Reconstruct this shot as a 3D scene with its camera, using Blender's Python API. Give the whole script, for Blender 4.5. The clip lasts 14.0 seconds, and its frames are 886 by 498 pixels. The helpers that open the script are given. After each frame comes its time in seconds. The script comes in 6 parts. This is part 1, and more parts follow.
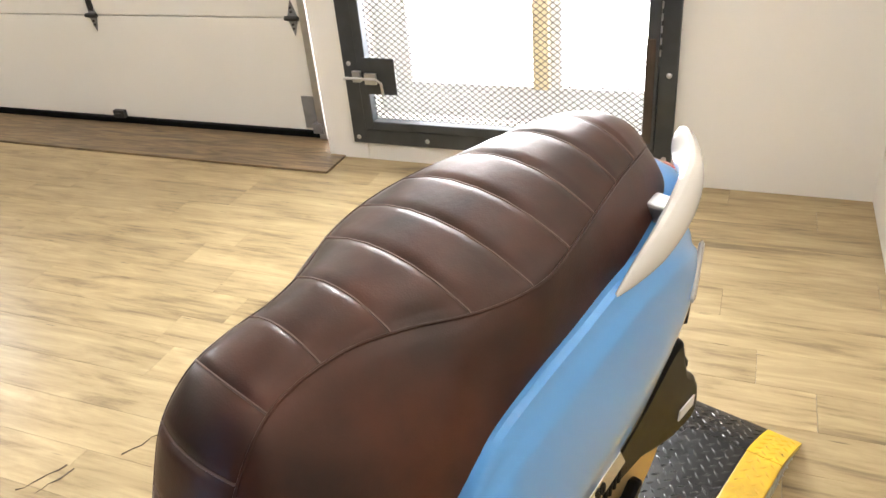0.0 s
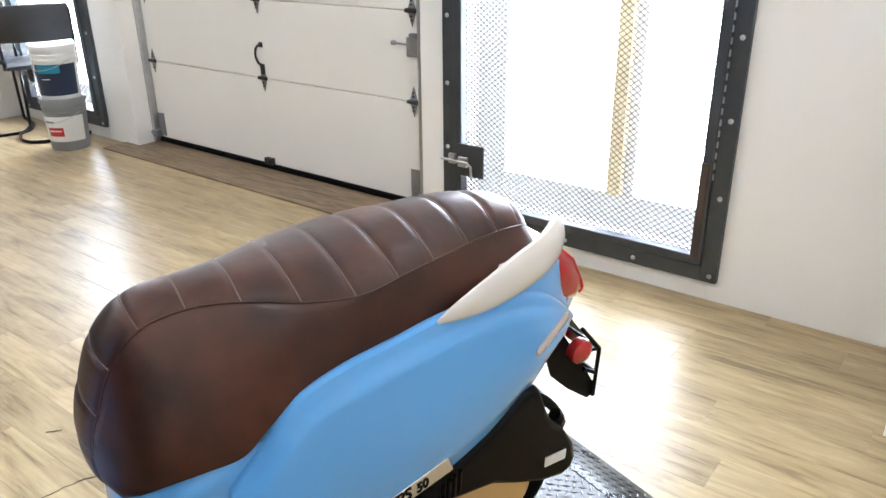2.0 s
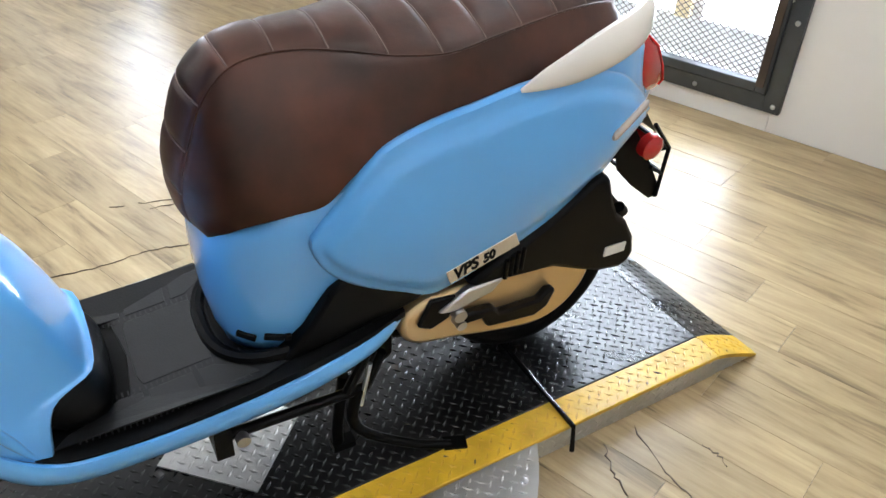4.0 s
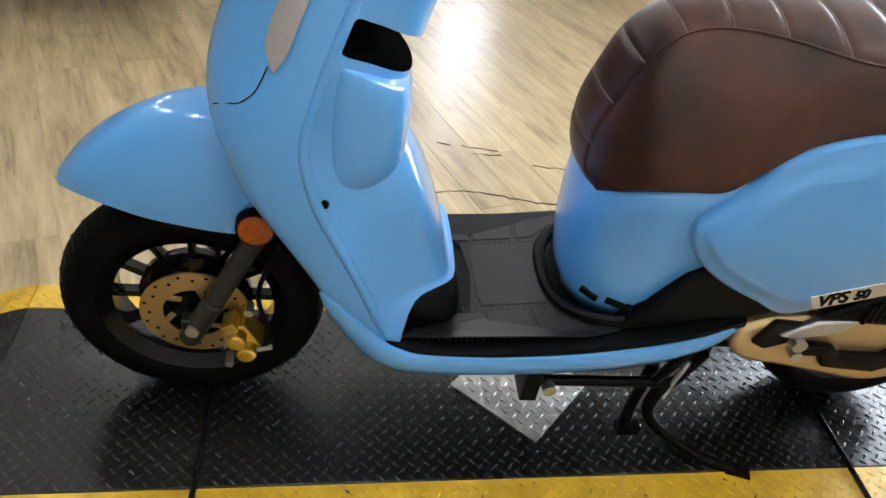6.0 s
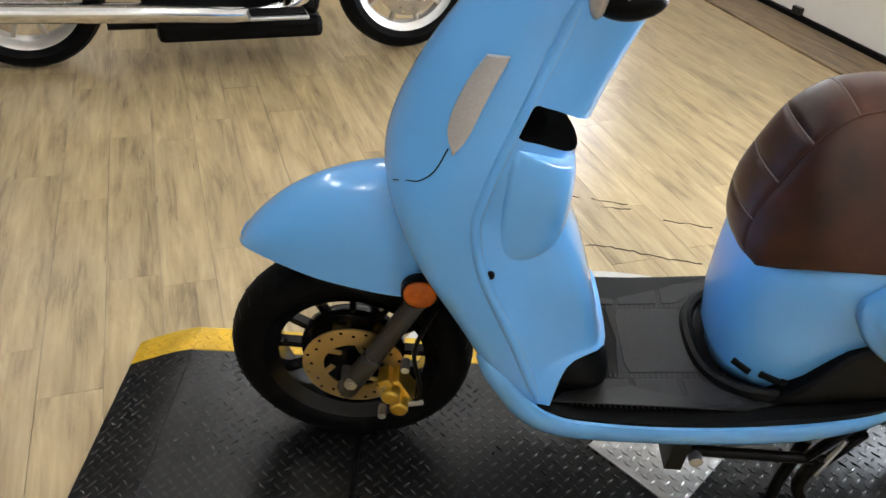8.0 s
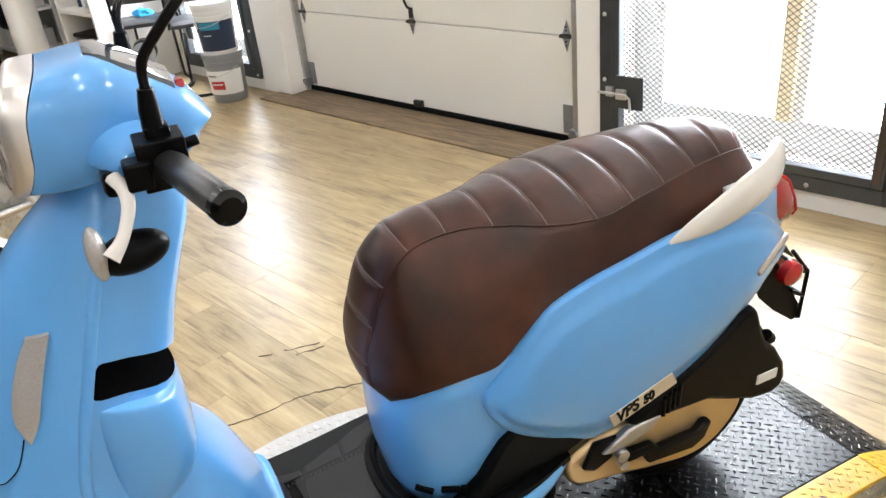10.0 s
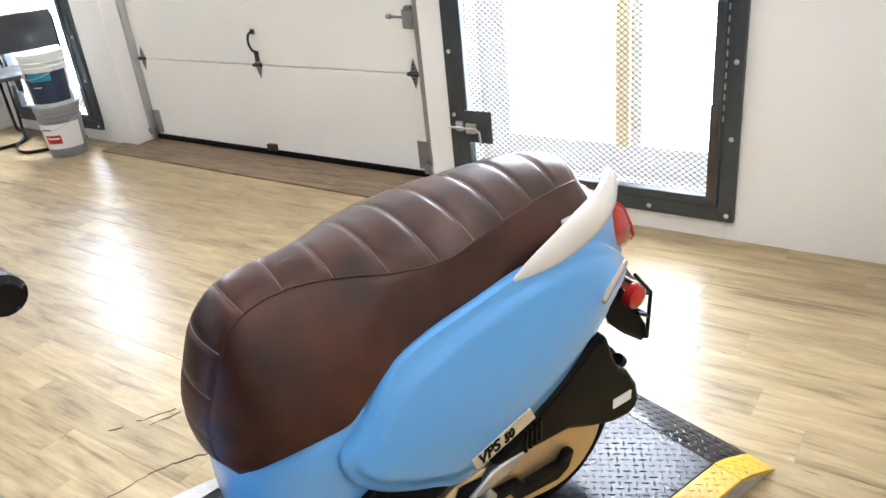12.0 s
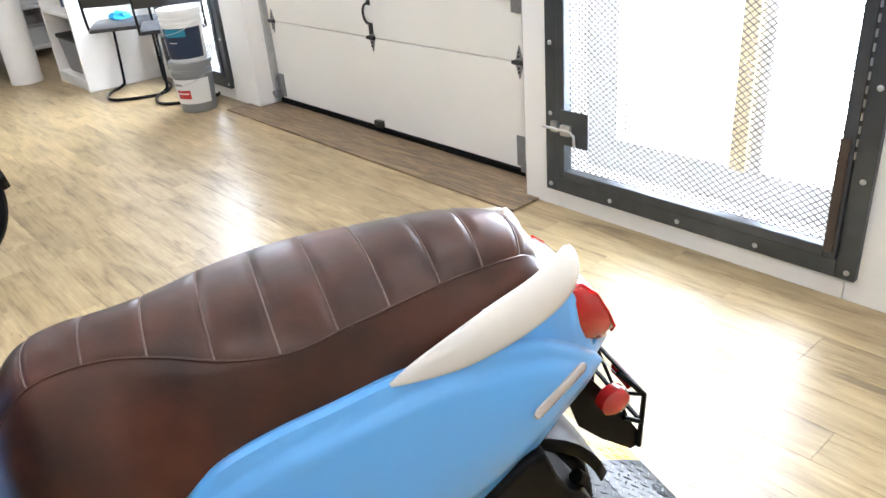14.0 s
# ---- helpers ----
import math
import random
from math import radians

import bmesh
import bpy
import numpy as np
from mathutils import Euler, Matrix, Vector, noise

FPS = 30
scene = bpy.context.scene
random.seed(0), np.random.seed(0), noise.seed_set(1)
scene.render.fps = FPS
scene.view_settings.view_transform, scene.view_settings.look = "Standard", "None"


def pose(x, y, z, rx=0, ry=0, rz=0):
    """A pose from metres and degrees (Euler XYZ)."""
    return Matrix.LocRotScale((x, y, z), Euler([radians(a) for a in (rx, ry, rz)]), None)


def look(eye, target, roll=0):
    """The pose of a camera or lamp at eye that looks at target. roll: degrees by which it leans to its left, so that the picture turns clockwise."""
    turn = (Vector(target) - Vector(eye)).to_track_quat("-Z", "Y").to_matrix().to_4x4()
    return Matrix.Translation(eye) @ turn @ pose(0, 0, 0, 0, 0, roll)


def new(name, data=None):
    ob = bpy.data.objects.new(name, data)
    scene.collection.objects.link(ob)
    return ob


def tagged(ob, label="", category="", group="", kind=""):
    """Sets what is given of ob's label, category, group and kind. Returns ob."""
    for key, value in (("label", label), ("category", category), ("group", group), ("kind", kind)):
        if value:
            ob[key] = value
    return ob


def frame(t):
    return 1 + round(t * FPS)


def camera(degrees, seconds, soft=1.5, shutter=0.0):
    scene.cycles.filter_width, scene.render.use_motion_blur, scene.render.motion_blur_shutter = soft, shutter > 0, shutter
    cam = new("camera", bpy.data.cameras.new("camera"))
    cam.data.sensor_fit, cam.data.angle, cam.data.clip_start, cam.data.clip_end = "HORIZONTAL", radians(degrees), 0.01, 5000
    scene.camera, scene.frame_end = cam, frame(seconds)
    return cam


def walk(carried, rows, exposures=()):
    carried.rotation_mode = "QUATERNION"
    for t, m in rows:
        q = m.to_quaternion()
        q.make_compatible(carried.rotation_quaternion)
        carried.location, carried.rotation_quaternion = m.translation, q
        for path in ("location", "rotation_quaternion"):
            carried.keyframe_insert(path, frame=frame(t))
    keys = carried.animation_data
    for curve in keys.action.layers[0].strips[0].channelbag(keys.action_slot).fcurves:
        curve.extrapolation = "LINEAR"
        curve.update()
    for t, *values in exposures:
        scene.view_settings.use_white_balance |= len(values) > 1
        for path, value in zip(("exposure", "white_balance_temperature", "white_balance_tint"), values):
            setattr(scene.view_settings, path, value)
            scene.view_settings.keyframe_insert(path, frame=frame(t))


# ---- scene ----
cam = camera(60.3, 14.0)
PATH = [
    (0, (0.308, -0.427, 1.392), (-0.389, 1.144, 0.369), -5.5),
    (0.5, (0.415, -0.366, 1.412), (-0.284, 1.283, 0.521), -9.7),
    (1, (0.608, -0.52, 1.436), (-0.177, 1.14, 0.643), -5.6),
    (1.5, (0.752, -0.55, 1.465), (-0.258, 1.016, 0.739), -4.1),
    (2, (0.858, -0.507, 1.448), (-0.253, 0.956, 0.656), -0.6),
    (2.5, (0.844, -0.531, 1.392), (-0.186, 0.911, 0.465), 0.4),
    (2.7, (0.843, -0.554, 1.391), (-0.149, 0.876, 0.404), 1.6),
    (5, (0.787, -0.663, 1.285), (-0.345, 0.443, 0.063), 5.4),
    (5.5, (0.751, -0.758, 1.276), (-0.52, 0.205, 0.068), 7.0),
    (6, (0.71, -0.83, 1.281), (-0.661, -0.002, 0.083), 8.7),
    (6.5, (0.668, -0.888, 1.278), (-0.754, -0.183, 0.062), 9.4),
    (7, (0.654, -0.916, 1.28), (-0.787, -0.294, 0.04), 8.6),
    (7.2, (0.648, -0.947, 1.272), (-0.799, -0.344, 0.031), 9.2),
    (9.3, (0.751, -0.792, 1.497), (-0.828, 0.067, 0.621), -7.4),
    (9.5, (0.756, -0.761, 1.491), (-0.744, 0.218, 0.602), -7.1),
    (10, (0.767, -0.705, 1.47), (-0.539, 0.503, 0.557), -6.2),
    (10.5, (0.787, -0.681, 1.468), (-0.408, 0.656, 0.583), -6.4),
    (11, (0.793, -0.659, 1.474), (-0.34, 0.745, 0.61), -6.0),
    (11.5, (0.794, -0.639, 1.475), (-0.303, 0.796, 0.615), -6.3),
    (12, (0.779, -0.634, 1.469), (-0.294, 0.816, 0.605), -6.1),
    (12.5, (0.757, -0.651, 1.466), (-0.313, 0.812, 0.62), -6.9),
    (13, (0.846, -0.579, 1.475), (-0.371, 0.78, 0.654), -7.6),
    (13.5, (0.93, -0.41, 1.479), (-0.362, 0.875, 0.655), -5.6),
    (14, (0.878, -0.1, 1.457), (-0.499, 1.037, 0.555), -4.9),
]
walk(cam, [(t, look(eye, target, roll)) for t, eye, target, roll in PATH],
     [(0, 0.1, 6850, 14), (0.5, 0.15, 6350, 14), (1.5, 0.1, 5950, 13), (2.7, 0.1, 5850, 12), (5, -0.1, 6050, 11), (7.2, -0.1, 6250, 11), (9.3, 0.05, 6350, 13), (11, 0.15, 6100, 13), (14, 0.3, 5900, 13)])

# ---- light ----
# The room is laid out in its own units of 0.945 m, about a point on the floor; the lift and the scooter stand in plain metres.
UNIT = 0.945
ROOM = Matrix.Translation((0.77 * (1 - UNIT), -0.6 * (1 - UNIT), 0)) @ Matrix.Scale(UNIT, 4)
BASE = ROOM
world = bpy.data.worlds.new("world")
scene.world = world
world.use_nodes = True
wn = world.node_tree.nodes
sky = wn.new("ShaderNodeTexSky")
sky.sky_type, sky.sun_disc = "NISHITA", False
sky.sun_elevation, sky.sun_rotation = radians(50), radians(20)
wn["Background"].inputs["Strength"].default_value = 0.12
world.node_tree.links.new(sky.outputs[0], wn["Background"].inputs["Color"])


def area(name, m, sx, sy, watts, colour):
    lamp = bpy.data.lights.new(name, "AREA")
    lamp.shape, lamp.size, lamp.size_y, lamp.energy, lamp.color = "RECTANGLE", sx, sy, watts, colour
    ob = new(name, lamp)
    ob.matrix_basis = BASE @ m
    return ob


area("daylight_gate", look((-0.7, 2.80, 1.25), (-0.7, 0.0, 0.6)), 1.2, 2.1, 195, (0.86, 0.94, 1.0))
area("daylight_side_window", look((-5.27, 2.80, 1.25), (-5.2, 0.0, 0.6)), 1.1, 2.1, 215, (0.88, 0.95, 1.0))

# ---- materials ----


def material(name, colour, rough=0.5, metal=0.0, vary=0.12, scale=8.0, bump=0.0, bump_scale=60.0, coat=0.0, emit=0.0, spec=0.5):
    m = bpy.data.materials.new(name)
    m.use_nodes = True
    nt = m.node_tree
    b = nt.nodes["Principled BSDF"]
    b.inputs["Roughness"].default_value, b.inputs["Metallic"].default_value = rough, metal
    b.inputs["Coat Weight"].default_value = coat
    b.inputs["Specular IOR Level"].default_value = spec
    b.inputs["Coat Roughness"].default_value = 0.025
    tc = nt.nodes.new("ShaderNodeTexCoord")
    n = nt.nodes.new("ShaderNodeTexNoise")
    n.inputs["Scale"].default_value, n.inputs["Detail"].default_value = scale, 5
    nt.links.new(tc.outputs["Object"], n.inputs["Vector"])
    mix = nt.nodes.new("ShaderNodeMix")
    mix.data_type = "RGBA"
    mix.inputs["A"].default_value = (*[c * (1 - vary) for c in colour], 1)
    mix.inputs["B"].default_value = (*[min(1, c * (1 + vary)) for c in colour], 1)
    nt.links.new(n.outputs["Fac"], mix.inputs["Factor"])
    nt.links.new(mix.outputs["Result"], b.inputs["Base Color"])
    rr = nt.nodes.new("ShaderNodeMapRange")
    rr.inputs["To Min"].default_value, rr.inputs["To Max"].default_value = max(0.02, rough * 0.8), min(1, rough * 1.2)
    nt.links.new(n.outputs["Fac"], rr.inputs["Value"])
    nt.links.new(rr.outputs["Result"], b.inputs["Roughness"])
    if bump:
        n2 = nt.nodes.new("ShaderNodeTexNoise")
        n2.inputs["Scale"].default_value, n2.inputs["Detail"].default_value = bump_scale, 3
        nt.links.new(tc.outputs["Object"], n2.inputs["Vector"])
        bp = nt.nodes.new("ShaderNodeBump")
        bp.inputs["Strength"].default_value, bp.inputs["Distance"].default_value = bump, 0.004
        nt.links.new(n2.outputs["Fac"], bp.inputs["Height"])
        nt.links.new(bp.outputs["Normal"], b.inputs["Normal"])
    if emit:
        b.inputs["Emission Color"].default_value = (*colour, 1)
        b.inputs["Emission Strength"].default_value = emit
    return m


def plank_material():
    """Pale knotty vinyl planks: grain along x, each plank with its own tone."""
    m = bpy.data.materials.new("vinyl_plank")
    m.use_nodes = True
    nt = m.node_tree
    b = nt.nodes["Principled BSDF"]
    geo, info = nt.nodes.new("ShaderNodeNewGeometry"), nt.nodes.new("ShaderNodeObjectInfo")
    add = nt.nodes.new("ShaderNodeMath")
    add.operation = "ADD"
    nt.links.new(geo.outputs["Random Per Island"], add.inputs[0])
    nt.links.new(info.outputs["Random"], add.inputs[1])
    shift = nt.nodes.new("ShaderNodeVectorMath")
    shift.operation = "MULTIPLY_ADD"
    shift.inputs[1].default_value = (1.2, 7, 1)
    comb = nt.nodes.new("ShaderNodeCombineXYZ")
    mul = nt.nodes.new("ShaderNodeMath")
    mul.operation = "MULTIPLY"
    mul.inputs[1].default_value = 37.0
    nt.links.new(add.outputs[0], mul.inputs[0])
    nt.links.new(mul.outputs[0], comb.inputs[0])
    nt.links.new(mul.outputs[0], comb.inputs[2])
    nt.links.new(geo.outputs["Position"], shift.inputs[0])
    nt.links.new(comb.outputs[0], shift.inputs[2])
    grain = nt.nodes.new("ShaderNodeTexNoise")
    grain.inputs["Scale"].default_value, grain.inputs["Detail"].default_value, grain.inputs["Roughness"].default_value = 2.2, 8, 0.62
    grain.inputs["Distortion"].default_value = 0.6
    nt.links.new(shift.outputs[0], grain.inputs["Vector"])
    # narrow streaks along each plank
    thin = nt.nodes.new("ShaderNodeVectorMath")
    thin.operation = "MULTIPLY"
    thin.inputs[1].default_value = (1.6, 4.6, 1)
    nt.links.new(shift.outputs[0], thin.inputs[0])
    streak = nt.nodes.new("ShaderNodeTexNoise")
    streak.inputs["Scale"].default_value, streak.inputs["Detail"].default_value, streak.inputs["Roughness"].default_value = 2.4, 5, 0.6
    nt.links.new(thin.outputs[0], streak.inputs["Vector"])
    both = nt.nodes.new("ShaderNodeMix")
    both.inputs["Factor"].default_value = 0.30
    nt.links.new(grain.outputs["Fac"], both.inputs["A"])
    nt.links.new(streak.outputs["Fac"], both.inputs["B"])
    ramp = nt.nodes.new("ShaderNodeValToRGB")
    e = ramp.color_ramp.elements
    e[0].position, e[0].color = 0.31, (0.125, 0.088, 0.044, 1)
    e[1].position, e[1].color = 0.66, (0.47, 0.365, 0.205, 1)
    mid = e.new(0.48)
    mid.color = (0.335, 0.25, 0.132, 1)
    nt.links.new(both.outputs["Result"], ramp.inputs[0])
    tone = nt.nodes.new("ShaderNodeMapRange")
    tone.inputs["To Min"].default_value, tone.inputs["To Max"].default_value = 0.89, 1.07
    fr = nt.nodes.new("ShaderNodeMath")
    fr.operation = "FRACT"
    nt.links.new(mul.outputs[0], fr.inputs[0])
    nt.links.new(fr.outputs[0], tone.inputs["Value"])
    mixm = nt.nodes.new("ShaderNodeMix")
    mixm.data_type, mixm.blend_type = "RGBA", "MULTIPLY"
    mixm.inputs["Factor"].default_value = 1
    nt.links.new(ramp.outputs[0], mixm.inputs["A"])
    nt.links.new(tone.outputs[0], mixm.inputs["B"])
    # small dark knots
    kv = nt.nodes.new("ShaderNodeVectorMath")
    kv.operation = "MULTIPLY"
    kv.inputs[1].default_value = (2.6, 5.2, 1)
    nt.links.new(shift.outputs[0], kv.inputs[0])
    vor = nt.nodes.new("ShaderNodeTexVoronoi")
    vor.inputs["Scale"].default_value = 0.9
    nt.links.new(kv.outputs[0], vor.inputs["Vector"])
    kr = nt.nodes.new("ShaderNodeMapRange")
    kr.inputs["From Min"].default_value, kr.inputs["From Max"].default_value = 0.03, 0.09
    kr.inputs["To Min"].default_value, kr.inputs["To Max"].default_value = 0.35, 1.0
    nt.links.new(vor.outputs["Distance"], kr.inputs["Value"])
    mixk = nt.nodes.new("ShaderNodeMix")
    mixk.data_type, mixk.blend_type = "RGBA", "MULTIPLY"
    mixk.inputs["Factor"].default_value = 1
    nt.links.new(mixm.outputs["Result"], mixk.inputs["A"])
    nt.links.new(kr.outputs[0], mixk.inputs["B"])
    nt.links.new(mixk.outputs["Result"], b.inputs["Base Color"])
    b.inputs["Specular IOR Level"].default_value = 0.38
    rr = nt.nodes.new("ShaderNodeMapRange")
    rr.inputs["To Min"].default_value, rr.inputs["To Max"].default_value = 0.27, 0.40
    nt.links.new(grain.outputs["Fac"], rr.inputs["Value"])
    nt.links.new(rr.outputs[0], b.inputs["Roughness"])
    bp = nt.nodes.new("ShaderNodeBump")
    bp.inputs["Strength"].default_value, bp.inputs["Distance"].default_value = 0.25, 0.001
    nt.links.new(grain.outputs["Fac"], bp.inputs["Height"])
    nt.links.new(bp.outputs["Normal"], b.inputs["Normal"])
    return m


def ply_material():
    """Varnished plywood: swirling grain along x with grey wear."""
    m = material("plywood", (0.24, 0.17, 0.10), 0.42, 0, 0.3, 3)
    nt = m.node_tree
    b = nt.nodes["Principled BSDF"]
    geo, sc = nt.nodes.new("ShaderNodeNewGeometry"), nt.nodes.new("ShaderNodeVectorMath")
    sc.operation = "MULTIPLY"
    sc.inputs[1].default_value = (1.6, 14, 1)
    nt.links.new(geo.outputs["Position"], sc.inputs[0])
    n = nt.nodes.new("ShaderNodeTexNoise")
    n.inputs["Scale"].default_value, n.inputs["Detail"].default_value, n.inputs["Distortion"].default_value = 2.0, 6, 1.6
    nt.links.new(sc.outputs[0], n.inputs["Vector"])
    ramp = nt.nodes.new("ShaderNodeValToRGB")
    e = ramp.color_ramp.elements
    e[0].position, e[0].color = 0.32, (0.085, 0.056, 0.030, 1)
    e[1].position, e[1].color = 0.68, (0.27, 0.185, 0.100, 1)
    nt.links.new(n.outputs["Fac"], ramp.inputs[0])
    nt.links.new(ramp.outputs[0], b.inputs["Base Color"])
    return m


def leather_material():
    """Brown vinyl: reddish brown clouded with a darker tone at random, fine pebbled grain."""
    m = material("brown_vinyl", (0.060, 0.024, 0.016), 0.38, 0, 0.3, 9)
    nt = m.node_tree
    b = nt.nodes["Principled BSDF"]
    tc = nt.nodes.new("ShaderNodeTexCoord")
    cloud = nt.nodes.new("ShaderNodeTexNoise")
    cloud.inputs["Scale"].default_value, cloud.inputs["Detail"].default_value = 9.0, 6
    nt.links.new(tc.outputs["Object"], cloud.inputs["Vector"])
    ramp = nt.nodes.new("ShaderNodeValToRGB")
    e = ramp.color_ramp.elements
    e[0].position, e[0].color = 0.34, (0.0115, 0.0034, 0.0020, 1)
    e[1].position, e[1].color = 0.72, (0.062, 0.0168, 0.0078, 1)
    nt.links.new(cloud.outputs["Fac"], ramp.inputs[0])
    nt.links.new(ramp.outputs[0], b.inputs["Base Color"])
    b.inputs["Specular IOR Level"].default_value = 0.44
    b.inputs["Specular Tint"].default_value = (1.0, 0.85, 0.78, 1)
    peb = nt.nodes.new("ShaderNodeTexVoronoi")
    peb.inputs["Scale"].default_value = 420
    nt.links.new(tc.outputs["Object"], peb.inputs["Vector"])
    slow = nt.nodes.new("ShaderNodeTexNoise")
    slow.inputs["Scale"].default_value = 26
    nt.links.new(tc.outputs["Object"], slow.inputs["Vector"])
    b1 = nt.nodes.new("ShaderNodeBump")
    b1.inputs["Strength"].default_value, b1.inputs["Distance"].default_value = 0.08, 0.0012
    nt.links.new(peb.outputs["Distance"], b1.inputs["Height"])
    b2 = nt.nodes.new("ShaderNodeBump")
    b2.inputs["Strength"].default_value, b2.inputs["Distance"].default_value = 0.12, 0.006
    nt.links.new(slow.outputs["Fac"], b2.inputs["Height"])
    nt.links.new(b1.outputs["Normal"], b2.inputs["Normal"])
    nt.links.new(b2.outputs["Normal"], b.inputs["Normal"])
    return m


def worn_yellow_material():
    """Yellow paint rubbed through to dark steel in patches."""
    m = material("rubbed_yellow_tread", (0.5, 0.3, 0.02), 0.42, 0, 0.3, 20)
    nt = m.node_tree
    tc, n = nt.nodes.new("ShaderNodeTexCoord"), nt.nodes.new("ShaderNodeTexNoise")
    n.inputs["Scale"].default_value, n.inputs["Detail"].default_value = 38, 3
    nt.links.new(tc.outputs["Object"], n.inputs["Vector"])
    ramp = nt.nodes.new("ShaderNodeValToRGB")
    e = ramp.color_ramp.elements
    e[0].position, e[0].color = 0.31, (0.07, 0.048, 0.018, 1)
    e[1].position, e[1].color = 0.37, (0.56, 0.33, 0.018, 1)
    nt.links.new(n.outputs["Fac"], ramp.inputs[0])
    nt.links.new(ramp.outputs[0], nt.nodes["Principled BSDF"].inputs["Base Color"])
    return m


def glass_material(name, colour, rough=0.02):
    m = bpy.data.materials.new(name)
    m.use_nodes = True
    b = m.node_tree.nodes["Principled BSDF"]
    b.inputs["Base Color"].default_value = (*colour, 1)
    b.inputs["Roughness"].default_value = rough
    b.inputs["Transmission Weight"].default_value = 1.0
    return m


BLUE = material("sky_blue_paint", (0.115, 0.375, 0.77), 0.3, 0.0, 0.03, 3, coat=1.0, spec=0.3)
LEATHER = leather_material()
GRIP = material("grip_rubber", (0.016, 0.016, 0.017), 0.30, 0, 0.3, 30, bump=0.1, bump_scale=300, spec=0.9)
SEAM_SHINE = material("seam_welt_shine", (0.12, 0.075, 0.062), 0.45, 0, 0.15, 30)
BLACK = material("black_plastic", (0.0022, 0.0022, 0.0023), 0.36, 0, 0.3, 20, bump=0.12, bump_scale=500, spec=0.10)
GLOSS_BLACK = material("black_paint", (0.003, 0.003, 0.0034), 0.2, 0, 0.2, 10, coat=0.14, spec=0.2)
RUBBER = material("tyre_rubber", (0.0028, 0.0028, 0.003), 0.6, 0, 0.35, 30, bump=0.3, bump_scale=200, spec=0.08)
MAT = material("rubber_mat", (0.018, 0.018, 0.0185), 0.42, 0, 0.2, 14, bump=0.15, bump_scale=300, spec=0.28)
# Same rubber as the pads at half the colour, seen in the grooves between them.
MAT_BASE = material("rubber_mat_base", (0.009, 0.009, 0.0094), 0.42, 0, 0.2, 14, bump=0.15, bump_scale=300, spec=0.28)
CHROME = material("chrome", (0.78, 0.78, 0.79), 0.12, 1.0, 0.06, 12)
STEEL = material("zinc_steel", (0.52, 0.53, 0.54), 0.38, 1.0, 0.18, 25)
HINGE = material("aged_zinc", (0.26, 0.26, 0.265), 0.46, 0.5, 0.25, 25)
DULL = material("grey_fork", (0.030, 0.029, 0.027), 0.4, 0.4, 0.1, 20)
GOLD = material("bronze_cover", (0.60, 0.44, 0.23), 0.36, 0.75, 0.1, 9)
BRASS = material("gold_anodised", (0.62, 0.42, 0.07), 0.3, 0.9, 0.1, 20)
DISC = material("brake_disc_gold", (0.50, 0.37, 0.16), 0.38, 0.9, 0.12, 40)
PEARL = material("pearl_white", (0.74, 0.71, 0.66), 0.21, 0, 0.05, 6, coat=0.5)
AMBER = material("amber_lens", (0.34, 0.070, 0.004), 0.15, 0, 0.4, 90, coat=0.25, spec=0.3)
RED = material("red_lens", (0.40, 0.010, 0.009), 0.12, 0, 0.12, 50, coat=0.9)
LAMP_RED = material("bright_red_rib", (0.65, 0.012, 0.012), 0.2, 0, 0.05, 50, coat=0.8)
CLEAR = material("clear_lens", (0.50, 0.47, 0.45), 0.18, 0.3, 0.18, 260, bump=0.12, bump_scale=900, coat=0.8)
DASH = material("instrument_glass", (0.10, 0.11, 0.12), 0.06, 0.2, 0.3, 25, coat=1.0)
LAMP_SILVER = material("lamp_bezel", (0.74, 0.70, 0.66), 0.36, 0.85, 0.06, 12)
WHITE_LABEL = material("white_label", (0.75, 0.75, 0.73), 0.5, 0, 0.05, 40)
WALL = material("white_wall_paint", (0.86, 0.84, 0.80), 0.55, 0, 0.03, 1.5, bump=0.08, bump_scale=90)
DOOR = material("cream_door_steel", (0.83, 0.81, 0.75), 0.42, 0, 0.03, 2.0, bump=0.06, bump_scale=70)
PLY = ply_material()
GATE = material("gate_steel", (0.062, 0.068, 0.074), 0.42, 0.5, 0.3, 12, bump=0.2, bump_scale=60)
FRAME_W = material("white_window_frame", (0.90, 0.90, 0.89), 0.4, 0, 0.02, 3)
MESH = material("expanded_metal", (0.11, 0.095, 0.085), 0.45, 0.2, 0.2, 20)
RUST = material("weathered_bar", (0.075, 0.055, 0.042), 0.55, 0.4, 0.4, 14, bump=0.3)
DECK = material("deck_black_plate", (0.0034, 0.0033, 0.0033), 0.29, 0.0, 0.5, 6, bump=0.08, bump_scale=40, spec=0.42)
TREADM = material("deck_tread_worn", (0.010, 0.0095, 0.009), 0.28, 0.0, 0.6, 9, spec=0.55)
YELLOW = material("safety_yellow", (0.60, 0.370, 0.016), 0.40, 0, 0.5, 16, bump=0.15)
TREAD_Y = worn_yellow_material()
ALLOY = material("bare_tread_plate", (0.50, 0.50, 0.49), 0.36, 0.9, 0.18, 16, bump=0.1)
PLANK = plank_material()
DARK_UNSEEN = material("unseen_dark_wall", (0.13, 0.13, 0.135), 0.6, 0, 0.04, 1.5, bump=0.08, bump_scale=90)
CEIL = material("ceiling_paint", (0.72, 0.71, 0.69), 0.7, 0, 0.05, 2)
WOOD_POST = material("pine_mullion", (0.85, 0.72, 0.45), 0.5, 0, 0.12, 8)
